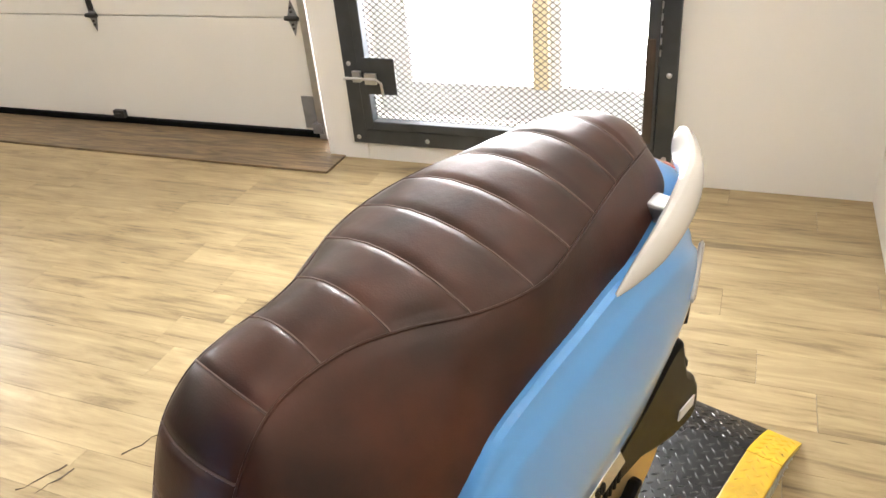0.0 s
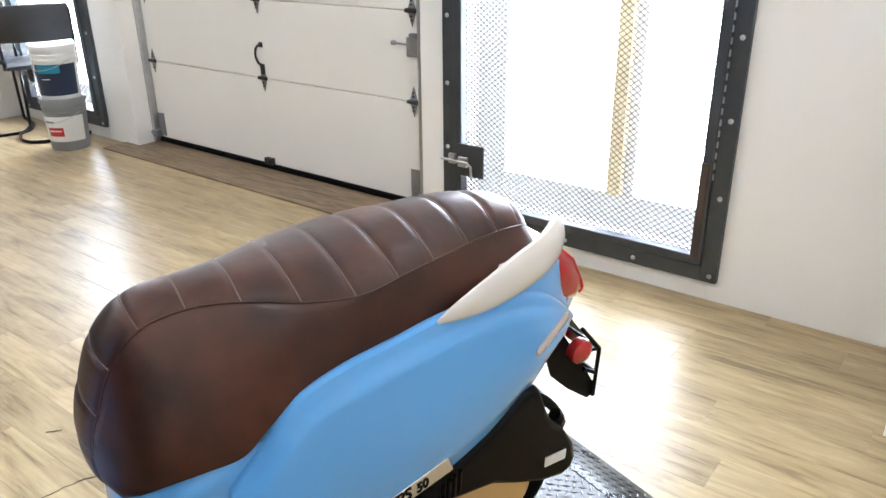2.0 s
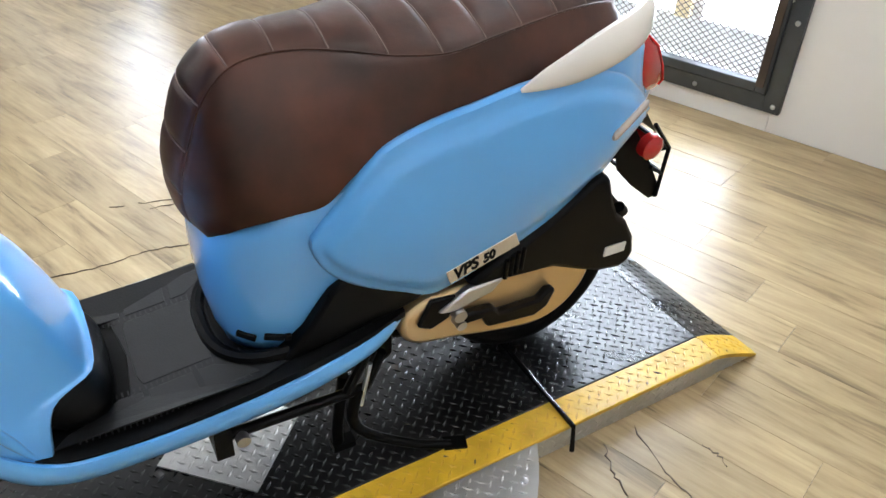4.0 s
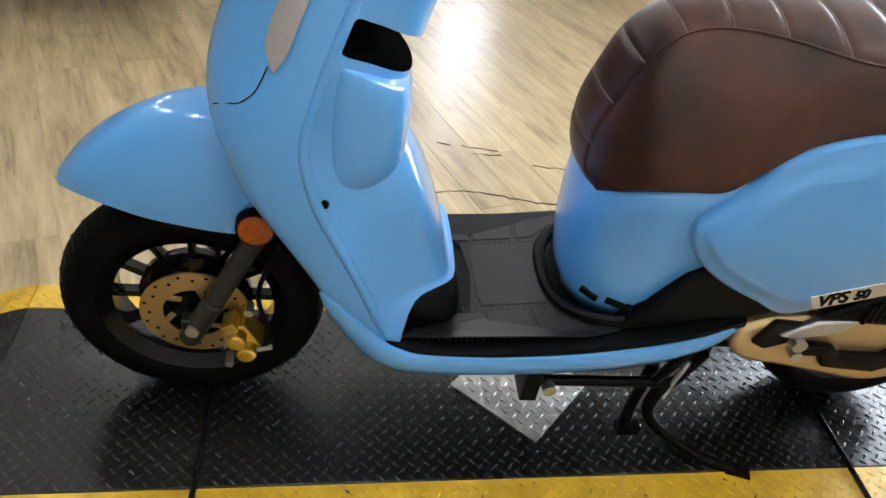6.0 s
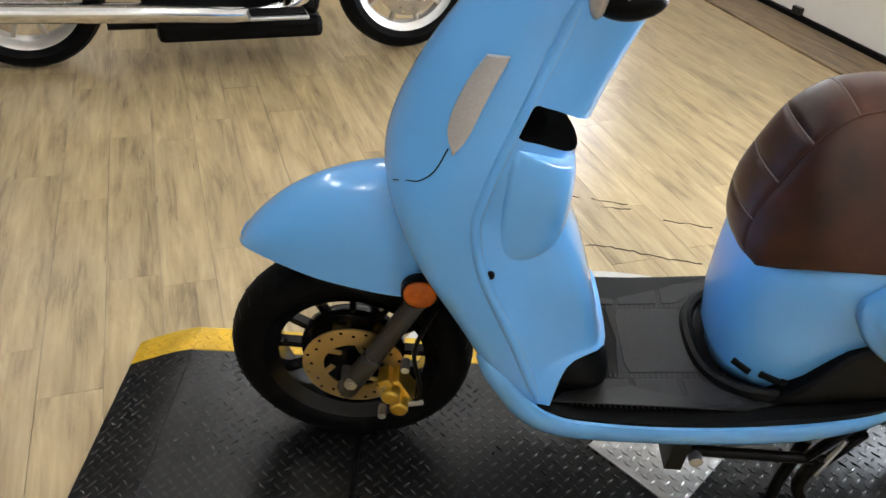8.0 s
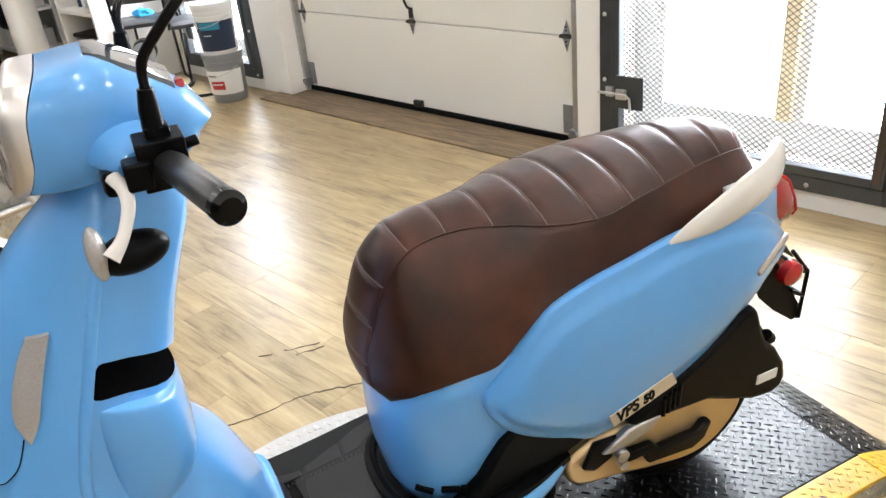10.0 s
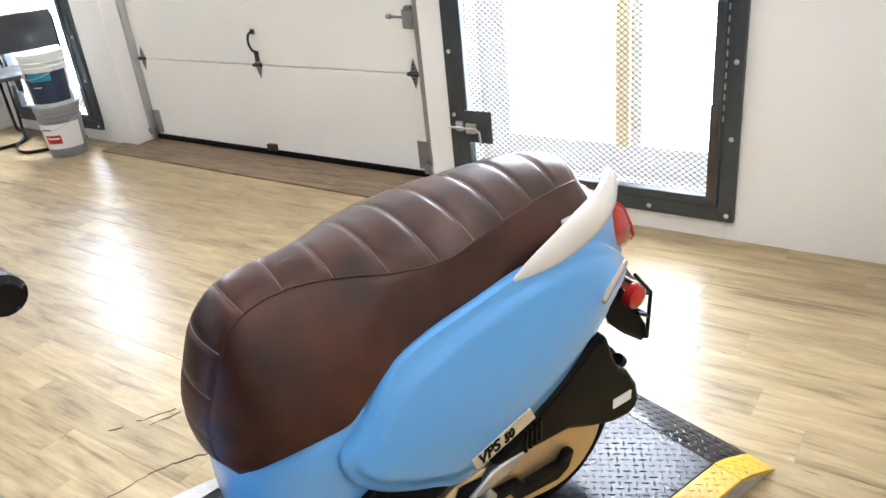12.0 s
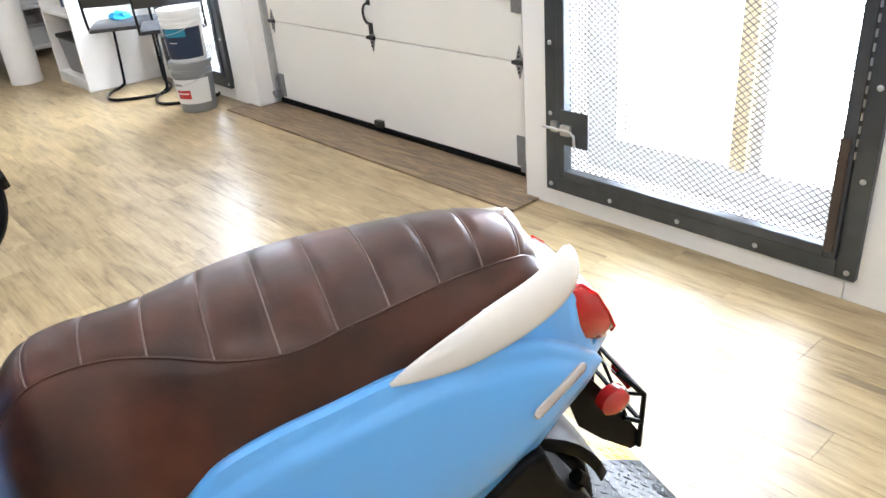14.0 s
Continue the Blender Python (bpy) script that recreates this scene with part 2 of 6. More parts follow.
OUTSIDE = material("bright_daylight", (1.0, 1.0, 1.0), 1.0, 0, 0.0, 1, emit=8.0)
BULB = material("lamp_globe", (1.0, 0.98, 0.94), 0.5, 0, 0.0, 1, emit=60.0)
BUCKET_W = material("bucket_white", (0.78, 0.78, 0.76), 0.35, 0, 0.03, 6)
BUCKET_G = material("bucket_grey", (0.22, 0.23, 0.235), 0.4, 0, 0.05, 6)
NAVY = material("label_navy", (0.012, 0.025, 0.06), 0.4, 0, 0.2, 12)
TEAL = material("label_teal", (0.03, 0.28, 0.42), 0.4, 0, 0.1, 12)
LABEL_RED = material("label_red", (0.45, 0.02, 0.02), 0.4, 0, 0.1, 12)
CHAIRV = material("black_chair_vinyl", (0.018, 0.018, 0.02), 0.4, 0, 0.3, 12, bump=0.2, bump_scale=300)
CLOTH = material("blue_cloth", (0.03, 0.32, 0.62), 0.8, 0, 0.2, 30)
GREYP = material("grey_plastic", (0.20, 0.20, 0.21), 0.5, 0, 0.1, 10)
BIKE_RED = material("red_paint", (0.42, 0.01, 0.012), 0.2, 0, 0.05, 5, coat=0.8)
SPLIT = material("split_vinyl", (0.12, 0.088, 0.06), 0.8, 0, 0.4, 40)
CRACK = material("split_vinyl_edge", (0.07, 0.05, 0.032), 0.8, 0, 0.3, 40)
GLASS = glass_material("clear_glass", (0.95, 0.97, 0.97))
SCREEN = glass_material("windscreen", (0.9, 0.9, 0.9))

# ---- mesh tools ----


def part(name, bm, mat, parent=None, label="", smooth=True, sub=0, bevel=0.0):
    me = bpy.data.meshes.new(name)
    bmesh.ops.recalc_face_normals(bm, faces=bm.faces)
    bm.to_mesh(me)
    bm.free()
    for mm in (mat if isinstance(mat, (list, tuple)) else [mat]):
        me.materials.append(mm)
    if smooth:
        me.polygons.foreach_set("use_smooth", [True] * len(me.polygons))
    ob = new(name, me)
    ob.parent = parent
    if parent is None:
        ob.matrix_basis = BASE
    if bevel:
        md = ob.modifiers.new("bevel", "BEVEL")
        md.width, md.segments, md.limit_method, md.angle_limit = bevel, 2, "ANGLE", radians(35)
        md.harden_normals = False
    if sub:
        md = ob.modifiers.new("subsurf", "SUBSURF")
        md.levels = md.render_levels = sub
    if smooth and not sub:
        me.set_sharp_from_angle(angle=radians(38))
    if label:
        tagged(ob, label)
    return ob


def thing(name, m, label, category, group="", kind=""):
    ob = new(name)
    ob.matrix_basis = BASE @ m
    ob.empty_display_size = 0.1
    return tagged(ob, label, category, group, kind)


def box(bm, x0, x1, y0, y1, z0, z1, m=None):
    v = [bm.verts.new((x, y, z)) for z in (z0, z1) for x, y in ((x0, y0), (x1, y0), (x1, y1), (x0, y1))]
    if m is not None:
        for w in v:
            w.co = m @ w.co
    for f in ((0, 3, 2, 1), (4, 5, 6, 7), (0, 1, 5, 4), (1, 2, 6, 5), (2, 3, 7, 6), (3, 0, 4, 7)):
        bm.faces.new([v[i] for i in f])
    return v


def boxes(*bs):
    bm = bmesh.new()
    for b in bs:
        box(bm, *b)
    return bm


def loft(bm, rings, closed=True, cap=True):
    vs = [[bm.verts.new(p) for p in r] for r in rings]
    n = len(vs[0])
    for a, b in zip(vs, vs[1:]):
        for i in range(n if closed else n - 1):
            j = (i + 1) % n
            bm.faces.new((a[i], a[j], b[j], b[i]))
    if cap and closed:
        bm.faces.new(vs[0][::-1])
        bm.faces.new(vs[-1])
    return vs


def catmull(pts, per=6):
    """Points on a smooth curve through pts."""
    p = np.array(pts, float)
    p = np.vstack([2 * p[0] - p[1], p, 2 * p[-1] - p[-2]])
    out = []
    for i in range(1, len(p) - 2):
        for k in range(per):
            t = k / per
            out.append(0.5 * (2 * p[i] + (p[i + 1] - p[i - 1]) * t + (2 * p[i - 1] - 5 * p[i] + 4 * p[i + 1] - p[i + 2]) * t * t
                              + (3 * p[i] - p[i - 1] - 3 * p[i + 1] + p[i + 2]) * t ** 3))
    out.append(p[-2])
    return np.array(out)


def tube(bm, pts, r, n=10, flat=1.0, per=0, cap=True):
    """A round bar along pts; r is one radius or one a point. flat squeezes it sideways."""
    pts = np.array(pts, float)
    rr = np.full(len(pts), r) if np.isscalar(r) else np.array(r, float)
    if per:
        both = catmull(np.column_stack([pts, rr]), per)
        pts, rr = both[:, :3], both[:, 3]
    rings, up = [], None
    for i, p in enumerate(pts):
        d = pts[min(i + 1, len(pts) - 1)] - pts[max(i - 1, 0)]
        d = Vector(d).normalized()
        if up is None:
            up = Vector((0, 0, 1)) if abs(d.z) < 0.9 else Vector((1, 0, 0))
        side = d.cross(up).normalized()
        up = side.cross(d).normalized()
        rings.append([Vector(p) + (side * math.cos(a) * flat + up * math.sin(a)) * rr[i] for a in (2 * math.pi * k / n for k in range(n))])
    loft(bm, rings, True, cap)
    return bm


def rod(bm, a, b, r, n=12, r2=None):
    return tube(bm, [a, b], [r, r if r2 is None else r2], n)


def spin(bm, profile, n=32, m=None, closed=False):
    """Turn (radius, height) points round the z axis, then place by m."""
    rings = []
    for k in range(n):
        a = 2 * math.pi * k / n
        ring = [Vector((r * math.cos(a), r * math.sin(a), z)) for r, z in profile]
        rings.append([m @ p for p in ring] if m is not None else ring)
    vs = [[bm.verts.new(p) for p in r] for r in rings]
    k = len(profile)
    for i in range(n):
        a, b = vs[i], vs[(i + 1) % n]
        for j in range(k if closed else k - 1):
            bm.faces.new((a[j], b[j], b[(j + 1) % k], a[(j + 1) % k]))
    if not closed:
        for j in (0, -1):
            if profile[j][0] > 1e-4:
                bm.faces.new([v[j] for v in vs])
    bmesh.ops.remove_doubles(bm, verts=bm.verts, dist=1e-6)
    return bm


def prism(bm, outline, d0, d1, m):
    """A flat outline (x, z) made thick along y from d0 to d1, placed by m."""
    a = [bm.verts.new(m @ Vector((x, d0, z))) for x, z in outline]
    b = [bm.verts.new(m @ Vector((x, d1, z))) for x, z in outline]
    bm.faces.new(a)
    bm.faces.new(b[::-1])
    for i in range(len(a)):
        j = (i + 1) % len(a)
        bm.faces.new((a[i], a[j], b[j], b[i]))
    return bm


def carve(ob, cutter_bm, mat):
    """Cut a solid out of ob for good; the cut faces take mat."""
    me = bpy.data.meshes.new("cut")
    bmesh.ops.recalc_face_normals(cutter_bm, faces=cutter_bm.faces)
    cutter_bm.to_mesh(me)
    cutter_bm.free()
    me.materials.append(mat)
    cut = new("cut", me)
    cut.matrix_world = ob.matrix_world
    cut.parent = ob.parent
    md = ob.modifiers.new("cut", "BOOLEAN")
    md.object, md.operation, md.solver, md.material_mode = cut, "DIFFERENCE", "EXACT", "TRANSFER"
    bpy.context.view_layer.update()
    done = bpy.data.meshes.new_from_object(ob.evaluated_get(bpy.context.evaluated_depsgraph_get()))
    ob.modifiers.clear()
    ob.data = done
    bpy.data.objects.remove(cut)
    done.set_sharp_from_angle(angle=radians(40))


I4 = Matrix.Identity(4)

# ---- the room ----
WY, DY = 2.55, 2.73          # inner face of the back wall, face of the overhead door
ZC = 3.6


def slab(name, *b, mat=WALL, label="", bevel=0.004):
    ob = part(name, boxes(*b), mat, None, label, smooth=False, bevel=bevel)
    tagged(ob, label or "plain white painted wall", "wall", kind="structure")
    return ob


def back_wall():
    t = WY + 0.30
    bs = [(-14, -5.88, WY, t, 0, ZC), (-4.66, -4.30, WY, t, 0, ZC), (-1.585, -1.37, WY, t, 0, ZC), (-0.02, 3.2, WY, t, 0, ZC),
          (-5.88, -4.66, WY, t, 0, 0.14), (-5.88, -4.66, WY, t, 2.35, ZC), (-4.30, -1.585, WY, t, 2.2, ZC),
          (-1.37, -0.02, WY, t, 0, 0.16), (-1.37, -0.02, WY, t, 2.35, ZC)]
    slab("wall_north", *bs, label="white painted wall with a door opening and two gated windows")


back_wall()
slab("wall_return", (0.770, 3.2, 1.94, WY, 0, ZC), label="short white wall return beside the gate")
slab("wall_east", (3.0, 3.2, -5.2, 1.94, 0, ZC))
# Unseen walls, coloured dark so little light reflects onto the scooter's near side.
slab("wall_south", (-14, 3.2, -5.4, -5.2, 0, ZC), mat=DARK_UNSEEN, label="unseen wall closing the showroom, coloured dark to cut reflected light")
slab("wall_west", (-14.2, -14, -5.4, WY + 0.3, 0, ZC), mat=DARK_UNSEEN, label="unseen wall closing the showroom, coloured dark to cut reflected light")
# Out of view; its pale colour is chosen to bounce light onto upward faces.
ceiling = part("ceiling", boxes((-14.2, 3.2, -5.4, WY + 0.3, ZC, ZC + 0.15)), CEIL, smooth=False)
tagged(ceiling, "unseen ceiling above the showroom, kept pale to bounce light", "ceiling", kind="structure")
subfloor = part("floor", boxes((-14.2, 3.2, -5.4, WY + 0.3, -0.12, -0.006)), CRACK, smooth=False)
tagged(subfloor, "worn vinyl plank floor over dark backing", "floor", kind="structure")
apron = part("ground", boxes((-60, 60, WY + 0.3, 80, -0.3, -0.05)), material("pale_concrete", (0.5, 0.49, 0.47), 0.8, 0, 0.1, 2), smooth=False)
tagged(apron, "pale concrete ground outside the building", "ground", kind="structure")
bd = part("backdrop", boxes((-9, 4, 4.4, 4.45, -0.05, 4.5)), OUTSIDE, smooth=False)
tagged(bd, "overexposed bright daylight outside the windows", "backdrop", kind="structure")


def overhead_door():
    root = thing("overhead_door", pose(0, DY, 0), "cream sectional overhead garage door with zinc hinges, closed", "garage door", kind="structure")
    x0, x1 = -4.27, -1.715
    z = 0.045
    for k in range(4):
        h = 0.572 if k == 0 else 0.482
        bm = boxes((x0, x1, 0, 0.045, z, z + h - 0.004))
        p = part("section", bm, DOOR, root, smooth=False, bevel=0.006)
        z += h
    # Unseen sheet added to stop daylight leaking through the gaps between sections.
    part("backing", boxes((x0, x1, 0.047, 0.055, 0.045, 2.05)), DULL, root, smooth=False)
    part("bottom_seal", boxes((x0, x1, -0.012, 0.05, 0.004, 0.042)), RUBBER, root, "black rubber bottom seal", smooth=False, bevel=0.006)
    for x in (x0 - 0.02, x1 + 0.02):
        part("track", boxes((x - 0.02, x + 0.02, -0.045, 0.03, 0.02, 2.2)), STEEL, root, "galvanised vertical track", smooth=False, bevel=0.003)
    for z in (0.617, 1.099, 1.581):
        for k, x in enumerate((x0 + 0.06, -3.012, x1 - 0.062)):
            bm = bmesh.new()
            kite = [(0, -0.085), (0.022, -0.02), (0.03, 0), (0.022, 0.02), (0, 0.085), (-0.022, 0.02), (-0.03, 0), (-0.022, -0.02)]
            prism(bm, kite, -0.006, 0.0, Matrix.Translation((x, 0, z)))
            hinge = part("hinge", bm, HINGE, root, "zinc kite-shaped hinge", smooth=False, bevel=0.001)
            bm = bmesh.new()
            rod(bm, (x - 0.036, -0.014, z), (x + 0.036, -0.014, z), 0.011)
            box(bm, x - 0.026, x + 0.026, -0.016, 0, z - 0.012, z + 0.012)
            for dz in (-0.05, 0.05, -0.03, 0.03):
                rod(bm, (x, -0.012, z + dz), (x, -0.004, z + dz), 0.006, 8)
            part("knuckle", bm, DULL, hinge)
    # lift handle on the middle hinge
    bm = bmesh.new()
    tube(bm, [(-3.012, -0.008, 0.70), (-3.016, -0.03, 0.715), (-3.024, -0.042, 0.76), (-3.02, -0.035, 0.81), (-3.01, -0.006, 0.83)], 0.008, 8, per=4)
    box(bm, -3.03, -2.995, -0.008, 0, 0.64, 0.705)
    box(bm, -3.026, -2.998, -0.008, 0, 0.81, 0.84)
    part("lift_handle", bm, DULL, root, "dark steel lift handle")
    bm = boxes((-1.80, -1.725, -0.03, 0, 0.865, 0.965), (-1.78, -1.74, -0.034, 0, 0.965, 0.985))
    rod(bm, (-1.80, -0.02, 0.925), (-1.885, -0.03, 0.93), 0.007, 8)
    rod(bm, (-1.875, -0.03, 0.93), (-1.90, -0.032, 0.93), 0.013, 10)
    part("slide_latch", bm, HINGE, root, "zinc slide latch", bevel=0.002)
    for x in (x0 + 0.05, x1 - 0.05):
        s = 1 if x < -3 else -1
        bm = boxes((x - 0.045, x + 0.03, -0.008, 0, 0.06, 0.23), (x - 0.05 * s - 0.03, x - 0.05 * s + 0.03, -0.05, 0, 0.05, 0.10))
        rod(bm, (x - 0.06 * s, -0.03, 0.085), (x - 0.06 * s, -0.06, 0.085), 0.02, 12)
        part("bottom_bracket", bm, HINGE, root, "zinc corner bracket with roller", bevel=0.002)
    part("pull_bracket", boxes((-3.06, -2.985, -0.03, 0, 0.045, 0.09), (-3.045, -3.0, -0.04, -0.03, 0.055, 0.075)), DULL, root, smooth=False, bevel=0.003)
    return root


overhead_door()
thr = part("threshold", boxes((-4.46, -1.50, 2.355, WY - 0.001, 0.0, 0.012), (-4.29, -1.59, WY - 0.001, DY + 0.05, 0.0, 0.011)), PLY, None, smooth=False, bevel=0.003)
tagged(thr, "brown plywood threshold strip in front of the garage door", "threshold", kind="structure")


def bolt(bm, x, y, z, r=0.011):
    spin(bm, [(0, 0.008), (r * 0.6, 0.007), (r, 0.003), (r, 0)], 10, Matrix.Translation((x, y, z)) @ pose(0, 0, 0, 90, 0, 0))


def gate(x0, x1, name, n, fine):
    root = thing(name, pose(0, WY, 0), "dark steel security gate with expanded metal mesh", "security gate", kind="structure")
    z0, z1, w = 0.095, 2.3, 0.085
    for b in ((x0, x0 + 0.07, -0.028, 0.02, z0, z1), (x1 - 0.07, x1, -0.028, 0.02, z0, z1), (x0 + 0.07, x1 - 0.07, -0.028, 0.02, z0, z0 + 0.07),
              (x0 + 0.07, x1 - 0.07, -0.028, 0.02, z1 - 0.07, z1)):
        part("frame_bar", boxes(b), GATE, root, smooth=False, bevel=0.003)
    # inner leaf
    a, c = x0 + 0.075, x1 - 0.072
    for b in ((a, a + 0.045, -0.04, 0.015, z0 + 0.075, z1 - 0.08), (c - 0.045, c, -0.04, 0.015, z0 + 0.075, z1 - 0.08),
              (a + 0.045, c - 0.045, -0.04, 0.015, z0 + 0.075, z0 + 0.115), (a + 0.045, c - 0.045, -0.04, 0.015, z1 - 0.12, z1 - 0.08)):
        part("leaf_bar", boxes(b), GATE, root, smooth=False, bevel=0.004)
    if n == 4:
        part("rusty_hinge_bar", boxes((c - 0.047, c - 0.012, -0.046, -0.04, z0 + 0.10, 0.62)), RUST, root, "rusty weathered lower hinge bar", smooth=False, bevel=0.003)
    # mesh of slit strands
    bm = bmesh.new()
    px, pz = fine
    xs = np.arange(a + 0.03, c - 0.03, px / 2)
    row, z = 0, z0 + 0.10
    while z < z1 - 0.10:
        for i, x in enumerate(xs[:-1]):
            up = (i + row) % 2
            za, zb = z + (pz / 2 if up else 0), z + (0 if up else pz / 2)
            t, d = 0.0022, 0.0
            v = [bm.verts.new(p) for p in ((x, -d, za - t), (xs[i + 1], -d, zb - t), (xs[i + 1], d * 0.3, zb + t), (x, d * 0.3, za + t),
                                           (x, 0.002, za - t), (xs[i + 1], 0.002, zb - t), (xs[i + 1], 0.002, zb + t), (x, 0.002, za + t))]
            for f in ((0, 1, 2, 3), (7, 6, 5, 4), (3, 2, 6, 7), (0, 4, 5, 1)):
                bm.faces.new([v[q] for q in f])
        z += pz / 2
        row += 1
    me = bpy.data.meshes.new("expanded_mesh")
    bm.to_mesh(me)
    bm.free()
    me.materials.append(MESH)
    ob = new("expanded_mesh", me)
    ob.parent = root
    tagged(ob, "grey expanded metal mesh", kind="stuff")
    for z in (z0 + 0.03, 0.475, 0.797, 1.117, 1.44, 1.76, 2.08):
        for x in (x0 + 0.03, x1 - 0.03):
            bm = bmesh.new()
            bolt(bm, x, -0.028, z)
            part("bolt", bm, STEEL, root)
    for k in range(1, n):
        bm = bmesh.new()
        bolt(bm, x0 + 0.03 + (x1 - x0 - 0.06) * k / n, -0.028, z0 + 0.03)
        part("bolt", bm, STEEL, root)
    for z in (0.345, 1.21):
        part("lock_plate", boxes((a + 0.035, a + 0.19, -0.052, -0.042, z, z + 0.165)), GATE, root, "dark tread-plate lock guard", smooth=False, bevel=0.003)
        bm = boxes((a - 0.02, a + 0.02, -0.06, -0.04, z + 0.055, z + 0.105), (a + 0.045, a + 0.10, -0.07, -0.052, z + 0.05, z + 0.10))
        tube(bm, [(a - 0.06, -0.066, z + 0.075), (a + 0.10, -0.07, z + 0.075), (a + 0.125, -0.07, z + 0.06), (a + 0.13, -0.07, z - 0.0)], 0.007, 8)
        part("slide_bolt", bm, STEEL, root, "zinc slide bolt with bent handle", bevel=0.002)
    # weld bead ticks on the hinge side
    for k in range(34):
        part("hinge_tick", boxes((c + 0.001, c + 0.007, -0.036, -0.028, 0.55 + k * 0.045, 0.575 + k * 0.045)), STEEL, root, smooth=False) if name == "gate_right" and k < 24 else None
    return root


gate(-1.425, 0.02, "gate_right", 4, (0.034, 0.026))
gate(-5.86, -4.665, "gate_left", 3, (0.05, 0.04))


def glazed_door(x0, x1, mull):
    """White storefront frame behind the gate."""
    root = thing("window", pose(0, 2.76, 0), "white framed glazed doors behind the security gate, blown out by daylight", "window", kind="structure")
    for b in ((x0, x0 + 0.17, 0, 0.05, 0.16, 2.35), (x1 - 0.05, x1, 0, 0.05, 0.16, 2.35), (x0 + 0.17, x1 - 0.05, 0, 0.05, 0.16, 0.32), (x0 + 0.17, x1 - 0.05, 0, 0.05, 2.2, 2.35)):
        part("window_frame", boxes(b), FRAME_W, root, smooth=False, bevel=0.004)
    if mull:
        part("mullion", boxes((mull - 0.035, mull + 0.035, -0.04, 0.055, 0.32, 2.2)), WOOD_POST, root, "pale yellow pine mullion", smooth=False, bevel=0.004)
    if mull:
        part("window_frame", boxes((mull + 0.036, mull + 0.085, -0.005, 0.05, 0.32, 2.2)), FRAME_W, root, smooth=False, bevel=0.004)
    p = part("pane", boxes((x0 + 0.17, x1 - 0.05, 0.02, 0.026, 0.32, 2.2)), GLASS, root, smooth=False)
    p.visible_shadow = False
    return root


glazed_door(-1.37, -0.02, -0.57)
glazed_door(-5.88, -4.66, 0)

# ---- the lift ----
LIFT = pose(0.0, 0.0, 0.0, 0, 0, 71.3)      # local x runs to the rear, y away from the near edge
VN, VF = 0.155, -0.483                       # near and far edge (to the near side positive)
U0, U1 = -1.165, 1.02
RAMP = 0.155
DISC_X, DISC_Y, DISC_R = -0.10, 0.164, 0.648
TOP = 0.0675
BASE = Matrix.Identity(4)


def ramp_drop(q):
    """Height and slope of a ramp at q of its run, from deck to floor."""
    return TOP - (TOP - 0.006) * q ** 1.25, (TOP - 0.006) * 1.25 * q ** 0.25 / RAMP


